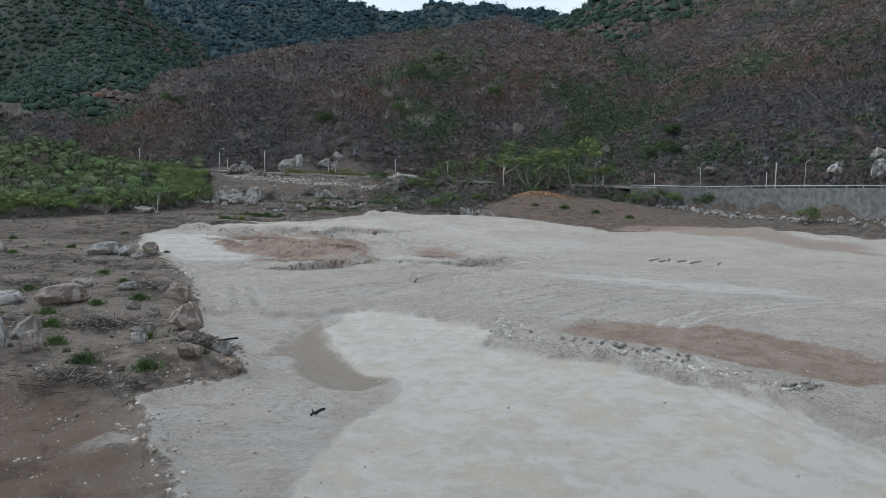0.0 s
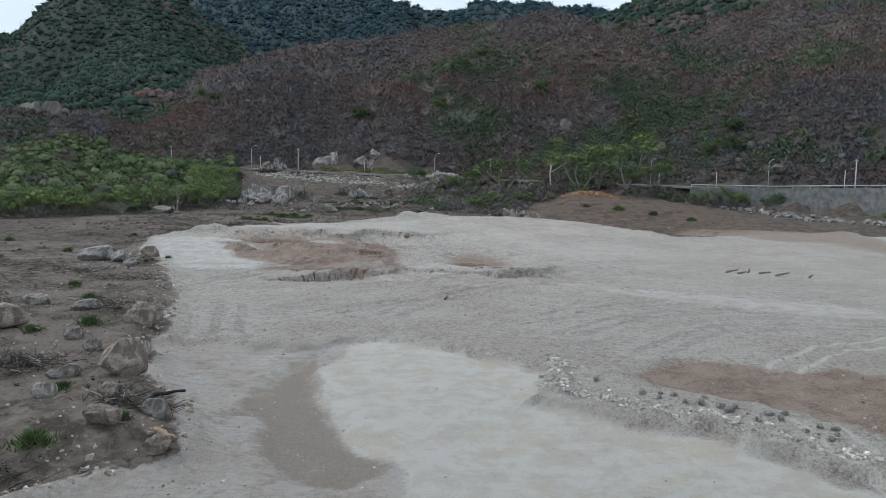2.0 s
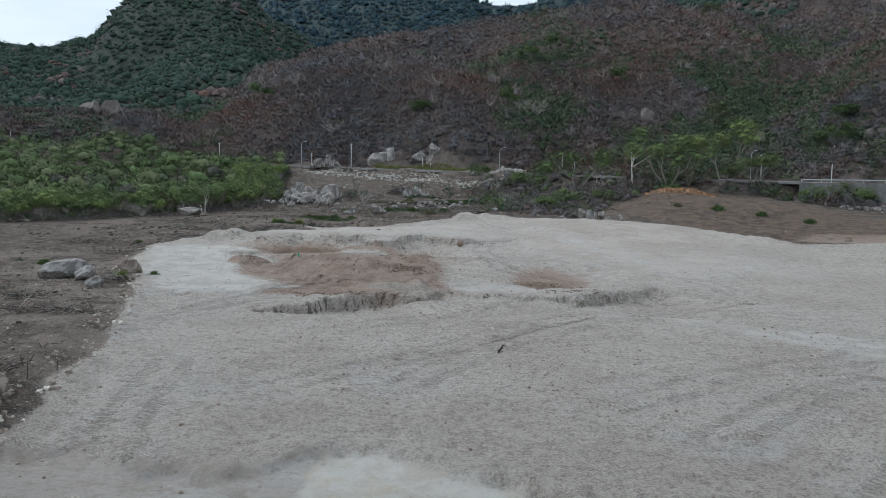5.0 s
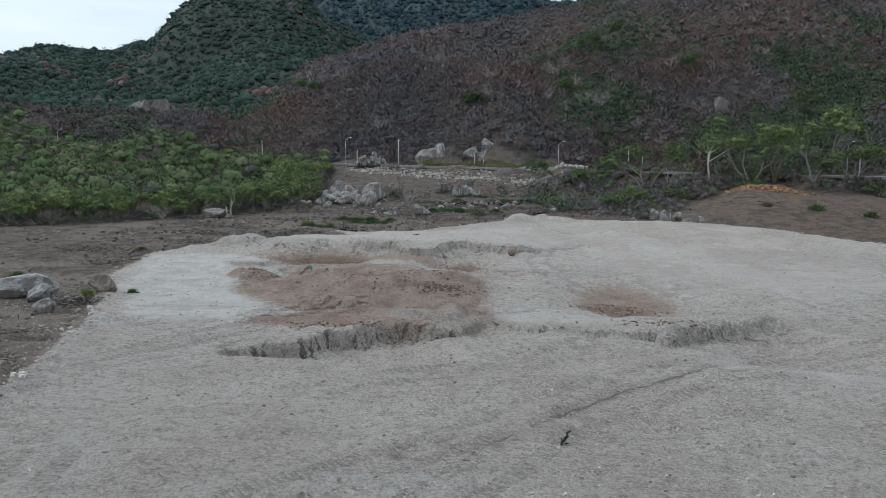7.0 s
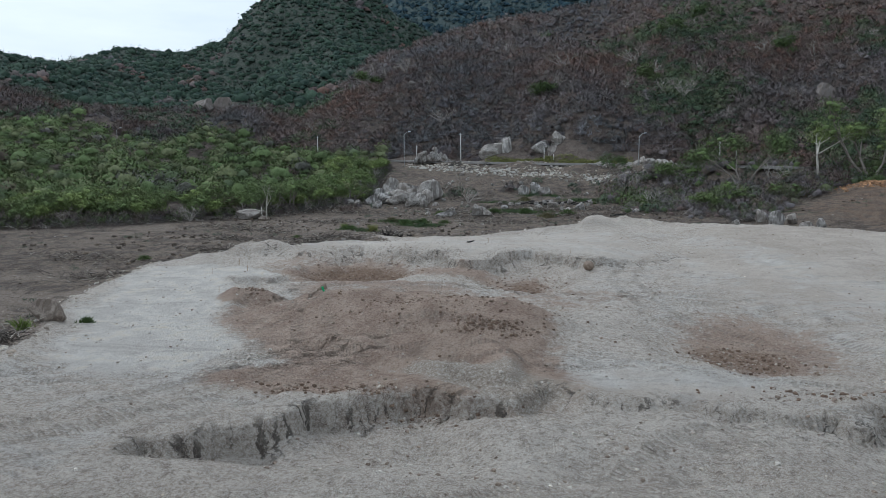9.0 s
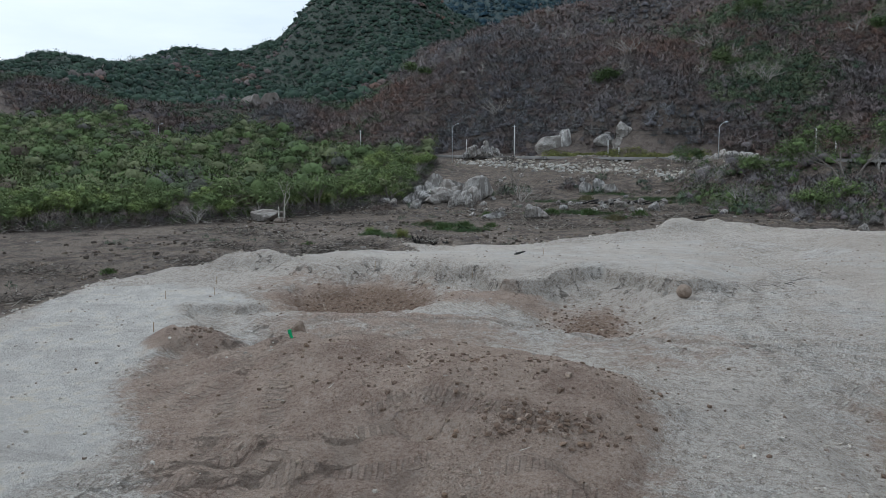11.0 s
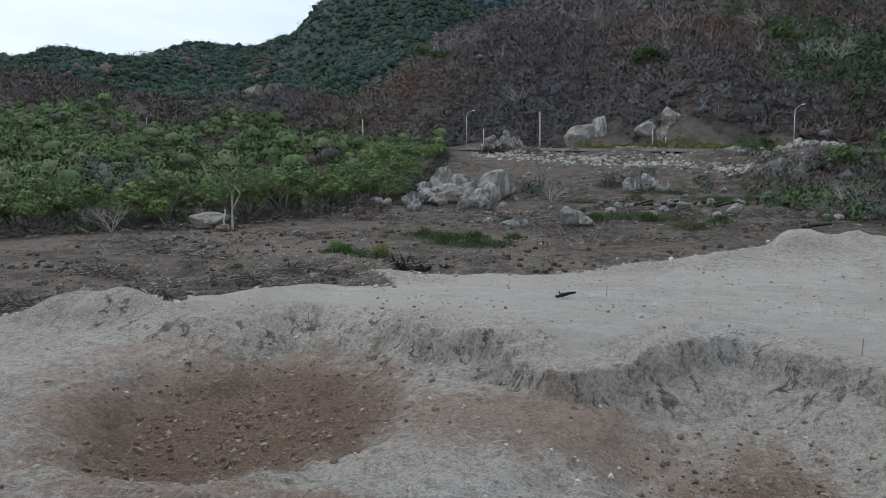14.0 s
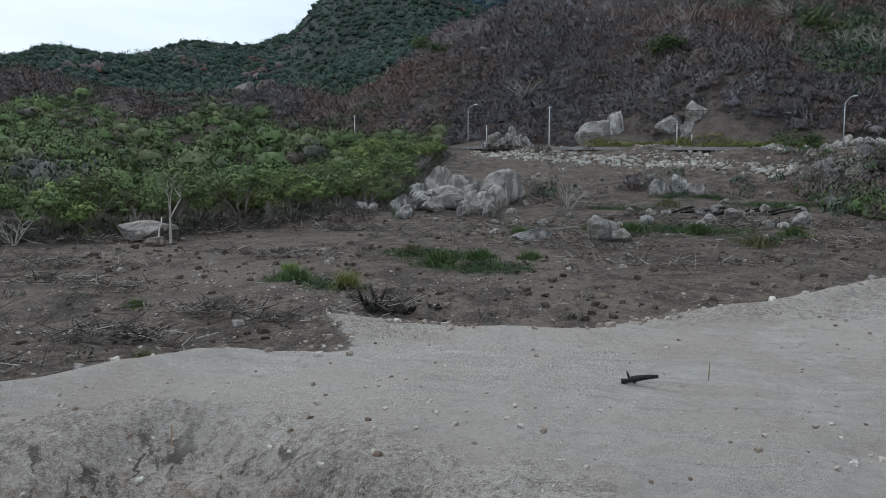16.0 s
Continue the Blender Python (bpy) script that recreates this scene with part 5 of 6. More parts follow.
clods("clay_clods", hx_, hy_, stone_sizes(len(hx_), 0.02, 0.17, 4.5), np.where(tone < 0.75, np.array([(0.175, 0.122, 0.092)]), np.array([(0.30, 0.235, 0.19)])), "crumbled brown clay clods on the heap and in the pits", M_STONES)

# the spilled edge of the platform
ex, ey = RNG.uniform(-45, 60, 60000), RNG.uniform(-28, 145, 60000)
sd = inside(ex, ey, PLATFORM)
ok = (sd > -1.6) & (sd < 0.7) & (ex < 56)
ex, ey = ex[ok][:3200], ey[ok][:3200]
tone = RNG.uniform(0, 1, (len(ex), 1))
clods("edge_stones", ex, ey, stone_sizes(len(ex), 0.03, 0.27, 3.5), np.where(tone < 0.35, np.array([(0.55, 0.50, 0.44)]), np.array([(0.33, 0.275, 0.23)])), "pale clods and stones along the edge of the fill", M_STONES)

# stones pushed up along the edge of the graded pad
m = 1500
t = RNG.uniform(0, 1, m)
ix = np.interp(t, [0, 0.25, 0.5, 0.75, 1], [10.5, 8.5, 12.5, 19.5, 24]) + np.abs(RNG.normal(0, 0.9, m))
iy = np.interp(t, [0, 0.25, 0.5, 0.75, 1], [13, 7, 2.5, -3.5, -10]) + RNG.normal(0.4, 0.7, m)
clods("graded_edge_stones", ix, iy, stone_sizes(m, 0.03, 0.22, 3.0), np.array([(0.55, 0.51, 0.46)]) * RNG.uniform(0.55, 1.25, (m, 1)), "pale stones pushed up along the edge of the graded pad", M_STONES)

# bank of pale rubble tipped from the road
m = 1100
t = RNG.uniform(0, 1, m)
kx = -46 + 72 * t
ky = 233.5 - 0.45 * (kx + 31) - 6.0 - np.abs(RNG.normal(0, 3.0, m))
tone = RNG.uniform(0, 1, (m, 1))
clods("bank_rubble", kx, ky, stone_sizes(m, 0.12, 0.8, 2.5), np.where(tone < 0.6, np.array([(0.47, 0.445, 0.41)]), np.array([(0.26, 0.22, 0.185)])), "pale rubble tipped down the bank below the road", M_STONES)

# cleared ground: stones and dark root clods
n = 16000
cx_, cy_ = RNG.uniform(-85, 60, n), RNG.uniform(-25, 236, n)
cx_[: n // 2], cy_[: n // 2] = RNG.uniform(-55, 25, n // 2), RNG.uniform(95, 165, n // 2)
ok = (inside(cx_, cy_, PLATFORM) < -0.8) & (fbm(cx_ / 8, cy_ / 4, 4, 57) + RNG.uniform(-0.2, 0.2, n) > -0.02) & (road_side(cx_, cy_) < -4)
cx_, cy_ = cx_[ok], cy_[ok]
tone = RNG.uniform(0, 1, (len(cx_), 1))
clods("field_stones", cx_, cy_, stone_sizes(len(cx_), 0.05, 0.38, 4.0), np.where(tone < 0.55, np.array([(0.085, 0.068, 0.056)]), np.where(tone < 0.9, np.array([(0.18, 0.143, 0.115)]), np.array([(0.33, 0.30, 0.275)]))), "stones and dark root clods on cleared soil", M_STONES)


def sticks(name, x, y, length, radius, colours, label, lift=0.12, up=0.18):
    """Thin three-sided sticks lying about at random."""
    n = len(x)
    a = RNG.uniform(0, 6.28, n)
    d = np.stack([np.cos(a), np.sin(a), np.abs(RNG.normal(0, up, n))], 1)
    d = unit(d) * length[:, None]
    p = np.stack([x, y, gz(x, y) + RNG.uniform(0.0, lift, n)], 1)
    q = p + d
    q[:, 2] = np.maximum(q[:, 2], gz(q[:, 0], q[:, 1]) + 0.01)
    side = unit(np.cross(d, np.array([0, 0, 1.0]))) * radius[:, None]
    top = np.array([0, 0, 1.0]) * radius[:, None] * 1.4
    v = np.stack([p - side, p + side, p + top, q - side * 0.5, q + side * 0.5, q + top * 0.5], 1)
    f = np.array([(0, 1, 4), (0, 4, 3), (1, 2, 5), (1, 5, 4), (2, 0, 3), (2, 3, 5)])
    me = mesh_from(name, v.reshape(-1, 3), (np.arange(n)[:, None, None] * 6 + f[None]).reshape(-1, 3), M_STONES)
    attribute(me, "tint", np.repeat(colours, 6, axis=0))
    return tagged(new(name, me), label, "branches", kind="stuff")


# pale rubble spilled down the bank under the road
m = 2600
rx_, ry_ = RNG.uniform(-48, 30, m), RNG.uniform(0, 1, m) ** 1.4
ry_ = 231.5 - 0.47 * (rx_ + 12) - 4.0 - 13.0 * ry_
ok = fbm(rx_ / 6, ry_ / 4, 3, 66) + RNG.uniform(-0.12, 0.12, m) > -0.04
rx_, ry_ = rx_[ok], ry_[ok]
clods("road_bank_rubble", rx_, ry_, stone_sizes(len(rx_), 0.10, 0.62, 2.2), np.array([(0.42, 0.38, 0.33)]) * RNG.uniform(0.55, 1.35, (len(rx_), 1)), "pale rubble spilled down the bank under the road", M_STONES)

# felled brush: drifts along the thicket's edge and heaps over the clearing
bx, by, bl = [], [], []
for (x0, y0), (x1, y1) in zip(EDGE, EDGE[1:]):
    m = int(math.hypot(x1 - x0, y1 - y0) * 26)
    t = RNG.uniform(0, 1, m)
    bx.append(x0 + (x1 - x0) * t + RNG.normal(0.2, 1.0, m)), by.append(y0 + (y1 - y0) * t + RNG.normal(-0.6, 1.0, m)), bl.append(RNG.uniform(0.5, 1.7, m))
HEAPS = [(-40, 122, 6, 1.5), (-28, 118, 5, 1.2), (-48, 128, 7, 1.5), (-10, 136, 8, 1.4), (-34, 133, 7, 1.6), (4, 148, 8, 1.6), (-16, 143, 7, 1.2), (-36, 150, 6, 1.5), (10, 160, 8, 2), (-8, 170, 9, 2), (-18, 178, 6, 2), (8, 200, 9, 3), (-10, 205, 9, 3), (-28, 200, 7, 3), (-40, 88, 6, 1.5), (-50, 98, 7, 2), (-45, 45, 6, 2), (-30, 10, 5, 1.5), (-36, -2, 5, 1.5), (-33, 108, 3.5, 1.2)] + [ (-37, 104, 4, 1.0), (-30, 113, 3, 1.2), (-40, 113, 5, 1.5), (-22, 156, 5, 1.4), (-12, 162, 5, 1.2), (-4, 158, 6, 1.2), (4, 163, 6, 1.5), (-20, 186, 6, 2), (-30, 166, 5, 1.5), (12, 176, 6, 2.5), (20, 150, 5, 1.5), (0, 190, 9, 2.5),
         (-21.5, 27, 3, 2.0), (-18, -5, 3, 1.2), (-20, 9, 3, 1.5), (-27, 45, 5, 1.4), (-31, 64, 2.5, 1.5), (-11.5, 1.8, 2, 0.8), (-34, 52, 5, 1.5), (-45, 60, 7, 2)] + [ (-35, 30, 6, 1.5), (-22, 121.5, 1.5, 1), (-14, 148, 7, 1.5), (32, 160, 7, 4), (26, 142, 5, 2)]
for hx, hy, rx, ry in HEAPS:
    m = 290
    bx.append(hx + RNG.normal(0, rx * 0.5, m)), by.append(hy + RNG.normal(0, ry * 0.5, m)), bl.append(RNG.uniform(0.3, 1.2, m))
bx, by, bl = np.concatenate(bx), np.concatenate(by), np.concatenate(bl)
m = 2600
bx, by, bl = np.append(bx, RNG.uniform(-52, -9, m)), np.append(by, RNG.uniform(-8, 112, m)), np.append(bl, RNG.uniform(0.15, 0.6, m))
ok = inside(bx, by, PLATFORM) < -0.3
bx, by, bl = bx[ok], by[ok], bl[ok]
tone = RNG.uniform(0, 1, (len(bx), 1))
sticks("felled_brush", bx, by, bl, RNG.uniform(0.012, 0.035, len(bx)), np.where(tone < 0.62, np.array([(0.06, 0.05, 0.043)]), np.where(tone < 0.88, np.array([(0.17, 0.148, 0.13)]), np.array([(0.40, 0.37, 0.33)]))), "dark and bleached felled brush left on the cleared soil", 0.45, 0.4)
m = 420
wx, wy = RNG.uniform(-38, 20, m), RNG.uniform(60, 128, m)
sticks("pale_twigs", wx, wy, RNG.uniform(0.12, 0.5, m), RNG.uniform(0.008, 0.018, m), np.tile((0.55, 0.52, 0.47), (m, 1)), "bleached twigs scattered on the fill", 0.03, 0.3)


def tuft_mesh(seed, blades, tall, wide, material, lean=0.5):
    rng = np.random.default_rng(seed)
    a = rng.uniform(0, 6.28, blades)
    r = wide * np.clip(np.abs(rng.normal(0, 0.42, blades)), 0, 1.2) * (0.65 + 0.35 * np.sin(a * 3 + seed))
    p = np.stack([r * np.cos(a), r * np.sin(a), np.zeros(blades) - 0.03], 1)
    h = tall * rng.uniform(0.3, 1.1, blades) * (1 - 0.6 * np.clip(r / wide, 0, 1))
    tip = p + np.stack([lean * h * rng.normal(0, 0.7, blades), lean * h * rng.normal(0, 0.7, blades), h], 1)
    side = np.stack([np.cos(a * 7), np.sin(a * 7), np.zeros(blades)], 1) * 0.035
    tri = np.stack([p - side + (tip - p) * 0.25, p + side + (tip - p) * 0.3, tip], 1)
    stem = np.stack([p - side * 0.3, p + side * 0.3, p + (tip - p) * 0.6], 1)
    v = np.concatenate([tri, stem])
    return mesh_from("tuft", v.reshape(-1, 3), np.arange(3 * len(v)).reshape(-1, 3), material)


TUFTS = [tuft_mesh(k, 330, 0.55, 0.9, M_GRASS) for k in range(4)] + [tuft_mesh(9, 260, 0.9, 0.6, M_BRIGHT, 0.6)]
for i, (x, y, s, k) in enumerate([(-21, 20, 1.3, 0), (-27, 15, 1.2, 1), (-19, -1, 1.3, 2), (-15, -2, 1.3, 3), (-12, 0, 0.7, 0), (-18, 22, 0.7, 4), (-27, 21, 0.9, 1), (-29, 126, 1.3, 1), (-25.5, 125, 1.2, 4), (-23, 134, 1.8, 2), (-21, 136, 1.6, 3),
                                  (-34, 119, 0.8, 0), (-26.5, 110, 0.8, 1), (-21, 150, 1.3, 2), (-3, 146, 1.6, 3), (-7, 152, 2.0, 0), (-30.5, 128, 0.9, 4), (-12, 151, 1.8, 1)] + [ (0, 151, 1.8, 2), (-32, 67.5, 1.0, 4), (-30, 71, 0.8, 1), (-15.5, 155, 1.4, 0),
                                  (-9, 178, 1.8, 3), (4, 176, 1.9, 2), (10, 178, 2.2, 1), (-40, 95, 0.9, 0), (-44, 100, 1.0, 2), (-60, 90, 1.2, 1), (-52, 70, 1.3, 3), (-47, 80, 1.2, 0), (-26, 137, 1.5, 1), (-18, 138, 1.2, 0), (-24.5, 9, 1.2, 0), (-22, 3, 1.1, 2), (-29, 8, 1.3, 1), (-16.5, 4.5, 0.8, 3), (-31, 14, 1.2, 2), (-24, 18, 1.0, 3), (-33, 27, 1.1, 0), (-26, 33, 1.0, 1), (-30, 40, 1.1, 2), (55, 142, 2.2, 1), (62, 138, 1.8, 2), (70, 135, 1.8, 0), (48, 146, 1.6, 3)]):
    ob = new("grass_tuft", TUFTS[k])
    tagged(ob, "bright green leafy weed on cleared soil" if k == 4 else "low dark green weed clump on cleared soil", "weed", "weeds on the cleared ground")
    ob.matrix_basis = Matrix.Translation((x, y, float(gz(x, y)[0]))) @ pose(0, 0, 0, 0, 0, i * 47) @ Matrix.Diagonal((1.35 * s, 1.35 * s, 1.1 * s, 1))


# flat patches of green weeds in the clearing
wx, wy = [], []
for x, y, rx, ry in ((-8, 154, 5.0, 2.2), (-2.5, 148, 2.0, 1.2), (2.5, 181, 5.0, 2.5), (-9.5, 190, 2.0, 1.6), (-24.5, 137, 3.5, 2.4), (-20.5, 133, 3.4, 1.8), (-26, 125, 1.5, 0.9), (-4, 189, 2.5, 1.6), (-29.5, 126, 1.4, 1.0), (-14, 176, 4, 2), (12, 182, 5, 2.5), (28, 150, 5, 2)):
    m = int(16 * rx * ry) + 8
    wx.append(x + RNG.normal(0, rx * 0.5, m)), wy.append(y + RNG.normal(0, ry * 0.5, m))
wx, wy = np.concatenate(wx), np.concatenate(wy)
ok = inside(wx, wy, PLATFORM) < -0.5
wx, wy = wx[ok], wy[ok]
pick = RNG.integers(0, 4, len(wx))
scrub_object("weed_patches", shards(np.stack([wx, wy, gz(wx, wy) + 0.05], 1), RNG.uniform(0.3, 0.8, len(wx)), 60, 0.24, 0.25, 0.7), np.repeat(0.95 * GREENS[pick] * np.array([0.85, 1.0, 0.65]), 60, axis=0), "flat patches of green weeds on the cleared soil", "weeds")

# low weeds, too many to count
n = 1300
vx, vy = RNG.uniform(-90, 75, n * 3), RNG.uniform(-20, 236, n * 3)
ok = (inside(vx, vy, PLATFORM) < -1) & (fbm(vx / 9, vy / 5, 3, 58) > 0.06) & (road_side(vx, vy) < -3)
vx, vy = vx[ok][:n], vy[ok][:n]
c = np.stack([vx, vy, gz(vx, vy) + 0.05], 1)
pick = RNG.integers(0, 4, len(vx))
scrub_object("low_weeds", shards(c, RNG.uniform(0.25, 0.7, len(vx)), 40, 0.3, 0.4, 0.7), np.repeat(np.where((RNG.uniform(0, 1, len(vx)) < 0.65)[:, None], GREENS[pick], DRY[pick]), 40, axis=0), "sparse low weeds and dry stalks", "weeds")

# shrubs of the clearing and under the road bank
n = 260
sx_, sy_ = RNG.uniform(-38, 100, n * 4), RNG.uniform(150, 228, n * 4)
ok = (fbm(sx_ / 14, sy_ / 10, 3, 59) + 0.30 * smooth(8, 40, sx_) > 0.10) & (road_side(sx_, sy_) < -6) & (inside(sx_, sy_, REDSOIL) < -2)
sx_, sy_ = sx_[ok][:n], sy_[ok][:n]
r = RNG.uniform(0.6, 1.7, len(sx_)) * (1 + 0.3 * smooth(20, 50, sx_))
c = np.stack([sx_, sy_, gz(sx_, sy_) + r * 0.5], 1)
leafy = RNG.uniform(0, 1, len(sx_)) < 0.38
pick = RNG.integers(0, 4, len(sx_))
scrub_object("clearing_shrubs", shards(c, r, 150, 0.24, 0.45, 0.95, ~leafy), np.repeat(np.where(leafy[:, None], 1.1 * GREENS[pick], DRY[pick]), 150, axis=0), "grey bare shrubs and a few green ones below the road", "shrubs")
# yellow-green growth along the road verge
n = 380
t = RNG.uniform(0, 1, n)
vx = -24 + 38 * t
vy = 230.0 - 0.47 * (vx + 12) + RNG.uniform(-2.5, 3.0, n)
r = RNG.uniform(0.4, 1.1, n)
c = np.stack([vx, vy, gz(vx, vy) + 0.4 * r], 1)
scrub_object("verge_growth", shards(c, r, 60, 0.26, 0.5, 0.8), np.repeat(np.tile((0.190, 0.200, 0.070), (n, 1)) * RNG.uniform(0.7, 1.2, (n, 1)), 60, axis=0), "yellow-green weeds along the road verge", "weeds")


# low brush along the foot of the thicket
ex, ey = [], []
for (x0, y0), (x1, y1) in zip(EDGE, EDGE[1:]):
    m = int(math.hypot(x1 - x0, y1 - y0) * 5)
    t, d = RNG.uniform(0, 1, m), math.hypot(x1 - x0, y1 - y0)
    off = RNG.uniform(-0.3, 4.5, m)
    ex.append(x0 + (x1 - x0) * t - off * (y1 - y0) / d), ey.append(y0 + (y1 - y0) * t + off * (x1 - x0) / d)
ex, ey = np.concatenate(ex), np.concatenate(ey)
r = RNG.uniform(0.5, 1.35, len(ex))
leafy, pick = RNG.uniform(0, 1, len(ex)) < 0.4, RNG.integers(0, 4, len(ex))
col = np.where(leafy[:, None], 0.8 * LUSH[pick], 0.9 * DRY[pick])
scrub_object("edge_brush", shards(np.stack([ex, ey, gz(ex, ey) + 0.35 * r], 1), r, 110, 0.34, 0.22, 0.95, ~leafy), np.repeat(col, 110, axis=0), "dark tangled brush along the foot of the thicket", "brush", M_THICKET)
# the brushy grove between the clearing and the soil bank
qx, qy = RNG.uniform(4, 92, 5000), RNG.uniform(138, 212, 5000)
ok = (inside(qx, qy, [(8, 152), (20, 142), (27, 141), (38, 157), (48, 178), (66, 186), (78, 174), (90, 158), (94, 164), (84, 178), (58, 199), (22, 212), (6, 200)]) > 0) & (fbm(qx / 8, qy / 6, 3, 68) > -0.12)
qx, qy = qx[ok][:900], qy[ok][:900]
r = RNG.uniform(0.6, 1.7, len(qx)) * (0.8 + 0.5 * smooth(150, 175, qy))
leafy, pick = RNG.uniform(0, 1, len(qx)) + fbm(qx / 12, qy / 12, 2, 69) < 0.38, RNG.integers(0, 4, len(qx))
col = np.where(leafy[:, None], 0.9 * LUSH[pick], 1.25 * DRY[pick])
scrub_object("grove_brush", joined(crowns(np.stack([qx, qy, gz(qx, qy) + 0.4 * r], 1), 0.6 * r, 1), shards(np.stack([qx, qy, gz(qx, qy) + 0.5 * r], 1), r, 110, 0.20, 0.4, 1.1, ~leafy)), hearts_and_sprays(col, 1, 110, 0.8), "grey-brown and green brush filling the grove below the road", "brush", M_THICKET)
# orange rubble on the dumped soil
m = 700
ox, oy = 57 + RNG.normal(0, 4.2, m), 174 + RNG.normal(0, 2.2, m)
clods("soil_heap_rubble", ox, oy, stone_sizes(m, 0.10, 0.55, 2.4), np.array([(0.36, 0.21, 0.12)]) * RNG.uniform(0.5, 1.4, (m, 1)), "orange rubble and clods on the dumped soil heap", M_STONES)


# ---------------------------------------------------------------- single trees
def single(name, x, y, seed, tall, count, mat, bark, label, stems=1, leaf=0.34, spread=0.5, cloud=0.8, size=1.0, kind="tree"):
    return place(make_tree(name, seed, tall * 1.25, int(count * 2.0), mat, bark, label, stems, leaf * 0.62, spread, cloud, kind, 9 if bark == M_PALEBARK else 30), x, y, seed * 31 % 360, size, 0.1, True)


single("tree", 49, 190, 301, 12.5, 2600, M_BRIGHT, M_PALEBARK, "tall pale-trunked tree with a thin yellow-green crown", 1, 0.34, 0.5, 1.1)
single("tree", 34, 187, 302, 11.0, 5200, M_LEAF, M_BARK, "dense dark green tree below the road", 3, 0.36, 0.5, 1.2)
single("tree", 57, 185, 303, 13.5, 3000, M_LEAF, M_BARK, "tall slender tree with sparse dull green leaves", 3, 0.32, 0.40, 1.1)
single("tree", 63, 188, 306, 12.0, 2800, M_LEAF, M_BARK, "tall slender tree with sparse dull green leaves", 3, 0.32, 0.40, 1.1)
single("tree", 70, 184, 304, 14.0, 4200, M_BRIGHT, M_BARK, "tall yellow-green tree beside the soil bank", 2, 0.36, 0.46, 1.3)
single("tree", 77, 179, 305, 8.0, 3800, M_LEAF, M_BARK, "rounded green tree beside the soil bank", 3, 0.34, 0.6, 1.0)
for i, (x, y, h) in enumerate([(88, 160, 4.5), (92, 157, 4.0), (84, 163, 4.0), (98, 150, 4.2), (112, 124, 4.0), (20, 200, 4.2), (8.8, 210, 4.6), (27, 166, 3.6), (22, 156, 3.2), (37, 164, 3.6)]):
    single("shrub", x, y, 320 + i, h, 1700, M_LEAF if i % 3 else M_GRASS, M_BARK, "broad dark green shrub below the road", 5, 0.28, 0.75, 0.6, 1.0, "shrub")
for i, (x, y, h) in enumerate([(-79, 309, 7.5), (136, 400, 9), (86, 240, 7), (110, 206, 6), (118, 222, 5), (35, 330, 7), (49, 346, 8), (-10, 262, 5), (20, 275, 6), (70, 300, 7)]):
    single("evergreen_tree", x, y, 340 + i, h, 1500, M_GRASS, M_BARK, "dark green rounded tree among leafless scrub", 3, 0.5, 0.6, 0.9)
single("leaning_tree", -47.6, 140.2, 361, 5.2, 700, M_LEAF, M_PALEBARK, "thin leaning tree with few leaves beside the granite slab", 1, 0.24, 0.6, 0.6)
for i, (x, y, s) in enumerate([(-25, 196, 1.9), (-20, 174, 1.0), (-70, 122, 1.0), (-58, 135, 0.9), (-53, 143, 1.0), (-45, 150, 1.0), (20, 162, 1.2), (15, 168, 1.2), (-30, 170, 0.9), (30, 172, 1.4), (12, 195, 1.3), (40, 190, 1.6)]):
    bare.put(x, y, i * 71, s)
for i in range(70):
    x, y = RNG.uniform(-110, 150), RNG.uniform(245, 400)
    if road_side(np.array([x]), np.array([y]))[0] > 8:
        bare.put(x, y, i * 53, RNG.uniform(1.3, 2.2))
bare.drop_unused()


# ---------------------------------------------------------------- road, wall, poles, cables
def extrude_wall(name, line_pts, thick, material, label, low=-1.0):
    """A battered retaining wall along a line of (x, y, top, bottom)."""
    v, f = [], []
    for i, (x, y, top, bot) in enumerate(line_pts):
        x0, y0 = line_pts[max(0, i - 1)][:2]
        x1, y1 = line_pts[min(len(line_pts) - 1, i + 1)][:2]
        d = math.hypot(x1 - x0, y1 - y0)
        nx, ny = (y1 - y0) / d, -(x1 - x0) / d
        v += [(x + nx * 1.6, y + ny * 1.6, bot + low), (x, y, top), (x - nx * thick, y - ny * thick, top), (x - nx * thick, y - ny * thick, bot + low)]
    for i in range(len(line_pts) - 1):
        for k in range(4):
            a, b = i * 4 + k, i * 4 + (k + 1) % 4
            f.append((a, a + 4, b + 4, b))
    f += [(0, 1, 2, 3), tuple(len(v) - 4 + k for k in (3, 2, 1, 0))]
    return tagged(new(name, mesh_from(name, v, f, material)), label, "wall", kind="structure")


v, f = [], []
for i, (x, y, z) in enumerate(ROAD):
    (x0, y0, _), (x1, y1, _) = ROAD[max(0, i - 1)], ROAD[min(len(ROAD) - 1, i + 1)]
    d = math.hypot(x1 - x0, y1 - y0)
    nx, ny = (y1 - y0) / d, -(x1 - x0) / d
    for off, dz in ((4.7, -0.5), (4.6, 0.06), (0, 0.14), (-4.4, 0.06), (-4.6, -0.5)):
        v.append((x + nx * off, y + ny * off, z + dz))
for i in range(len(ROAD) - 1):
    for k in range(4):
        a = i * 5 + k
        f.append((a, a + 5, a + 6, a + 1))
tagged(new("road", mesh_from("road", v, f, M_ASPHALT)), "grey dusty road along the foot of the hill", "road", kind="structure")
WALL = [(86.5, 176.5, 8.9, 3.2), (104.3, 162.6, 8.9, 3.0), (117.6, 144.2, 9.6, 3.0), (130.5, 116.5, 10.3, 3.0), (143, 82, 11.2, 3.0), (154, 48, 12.2, 4.0)]
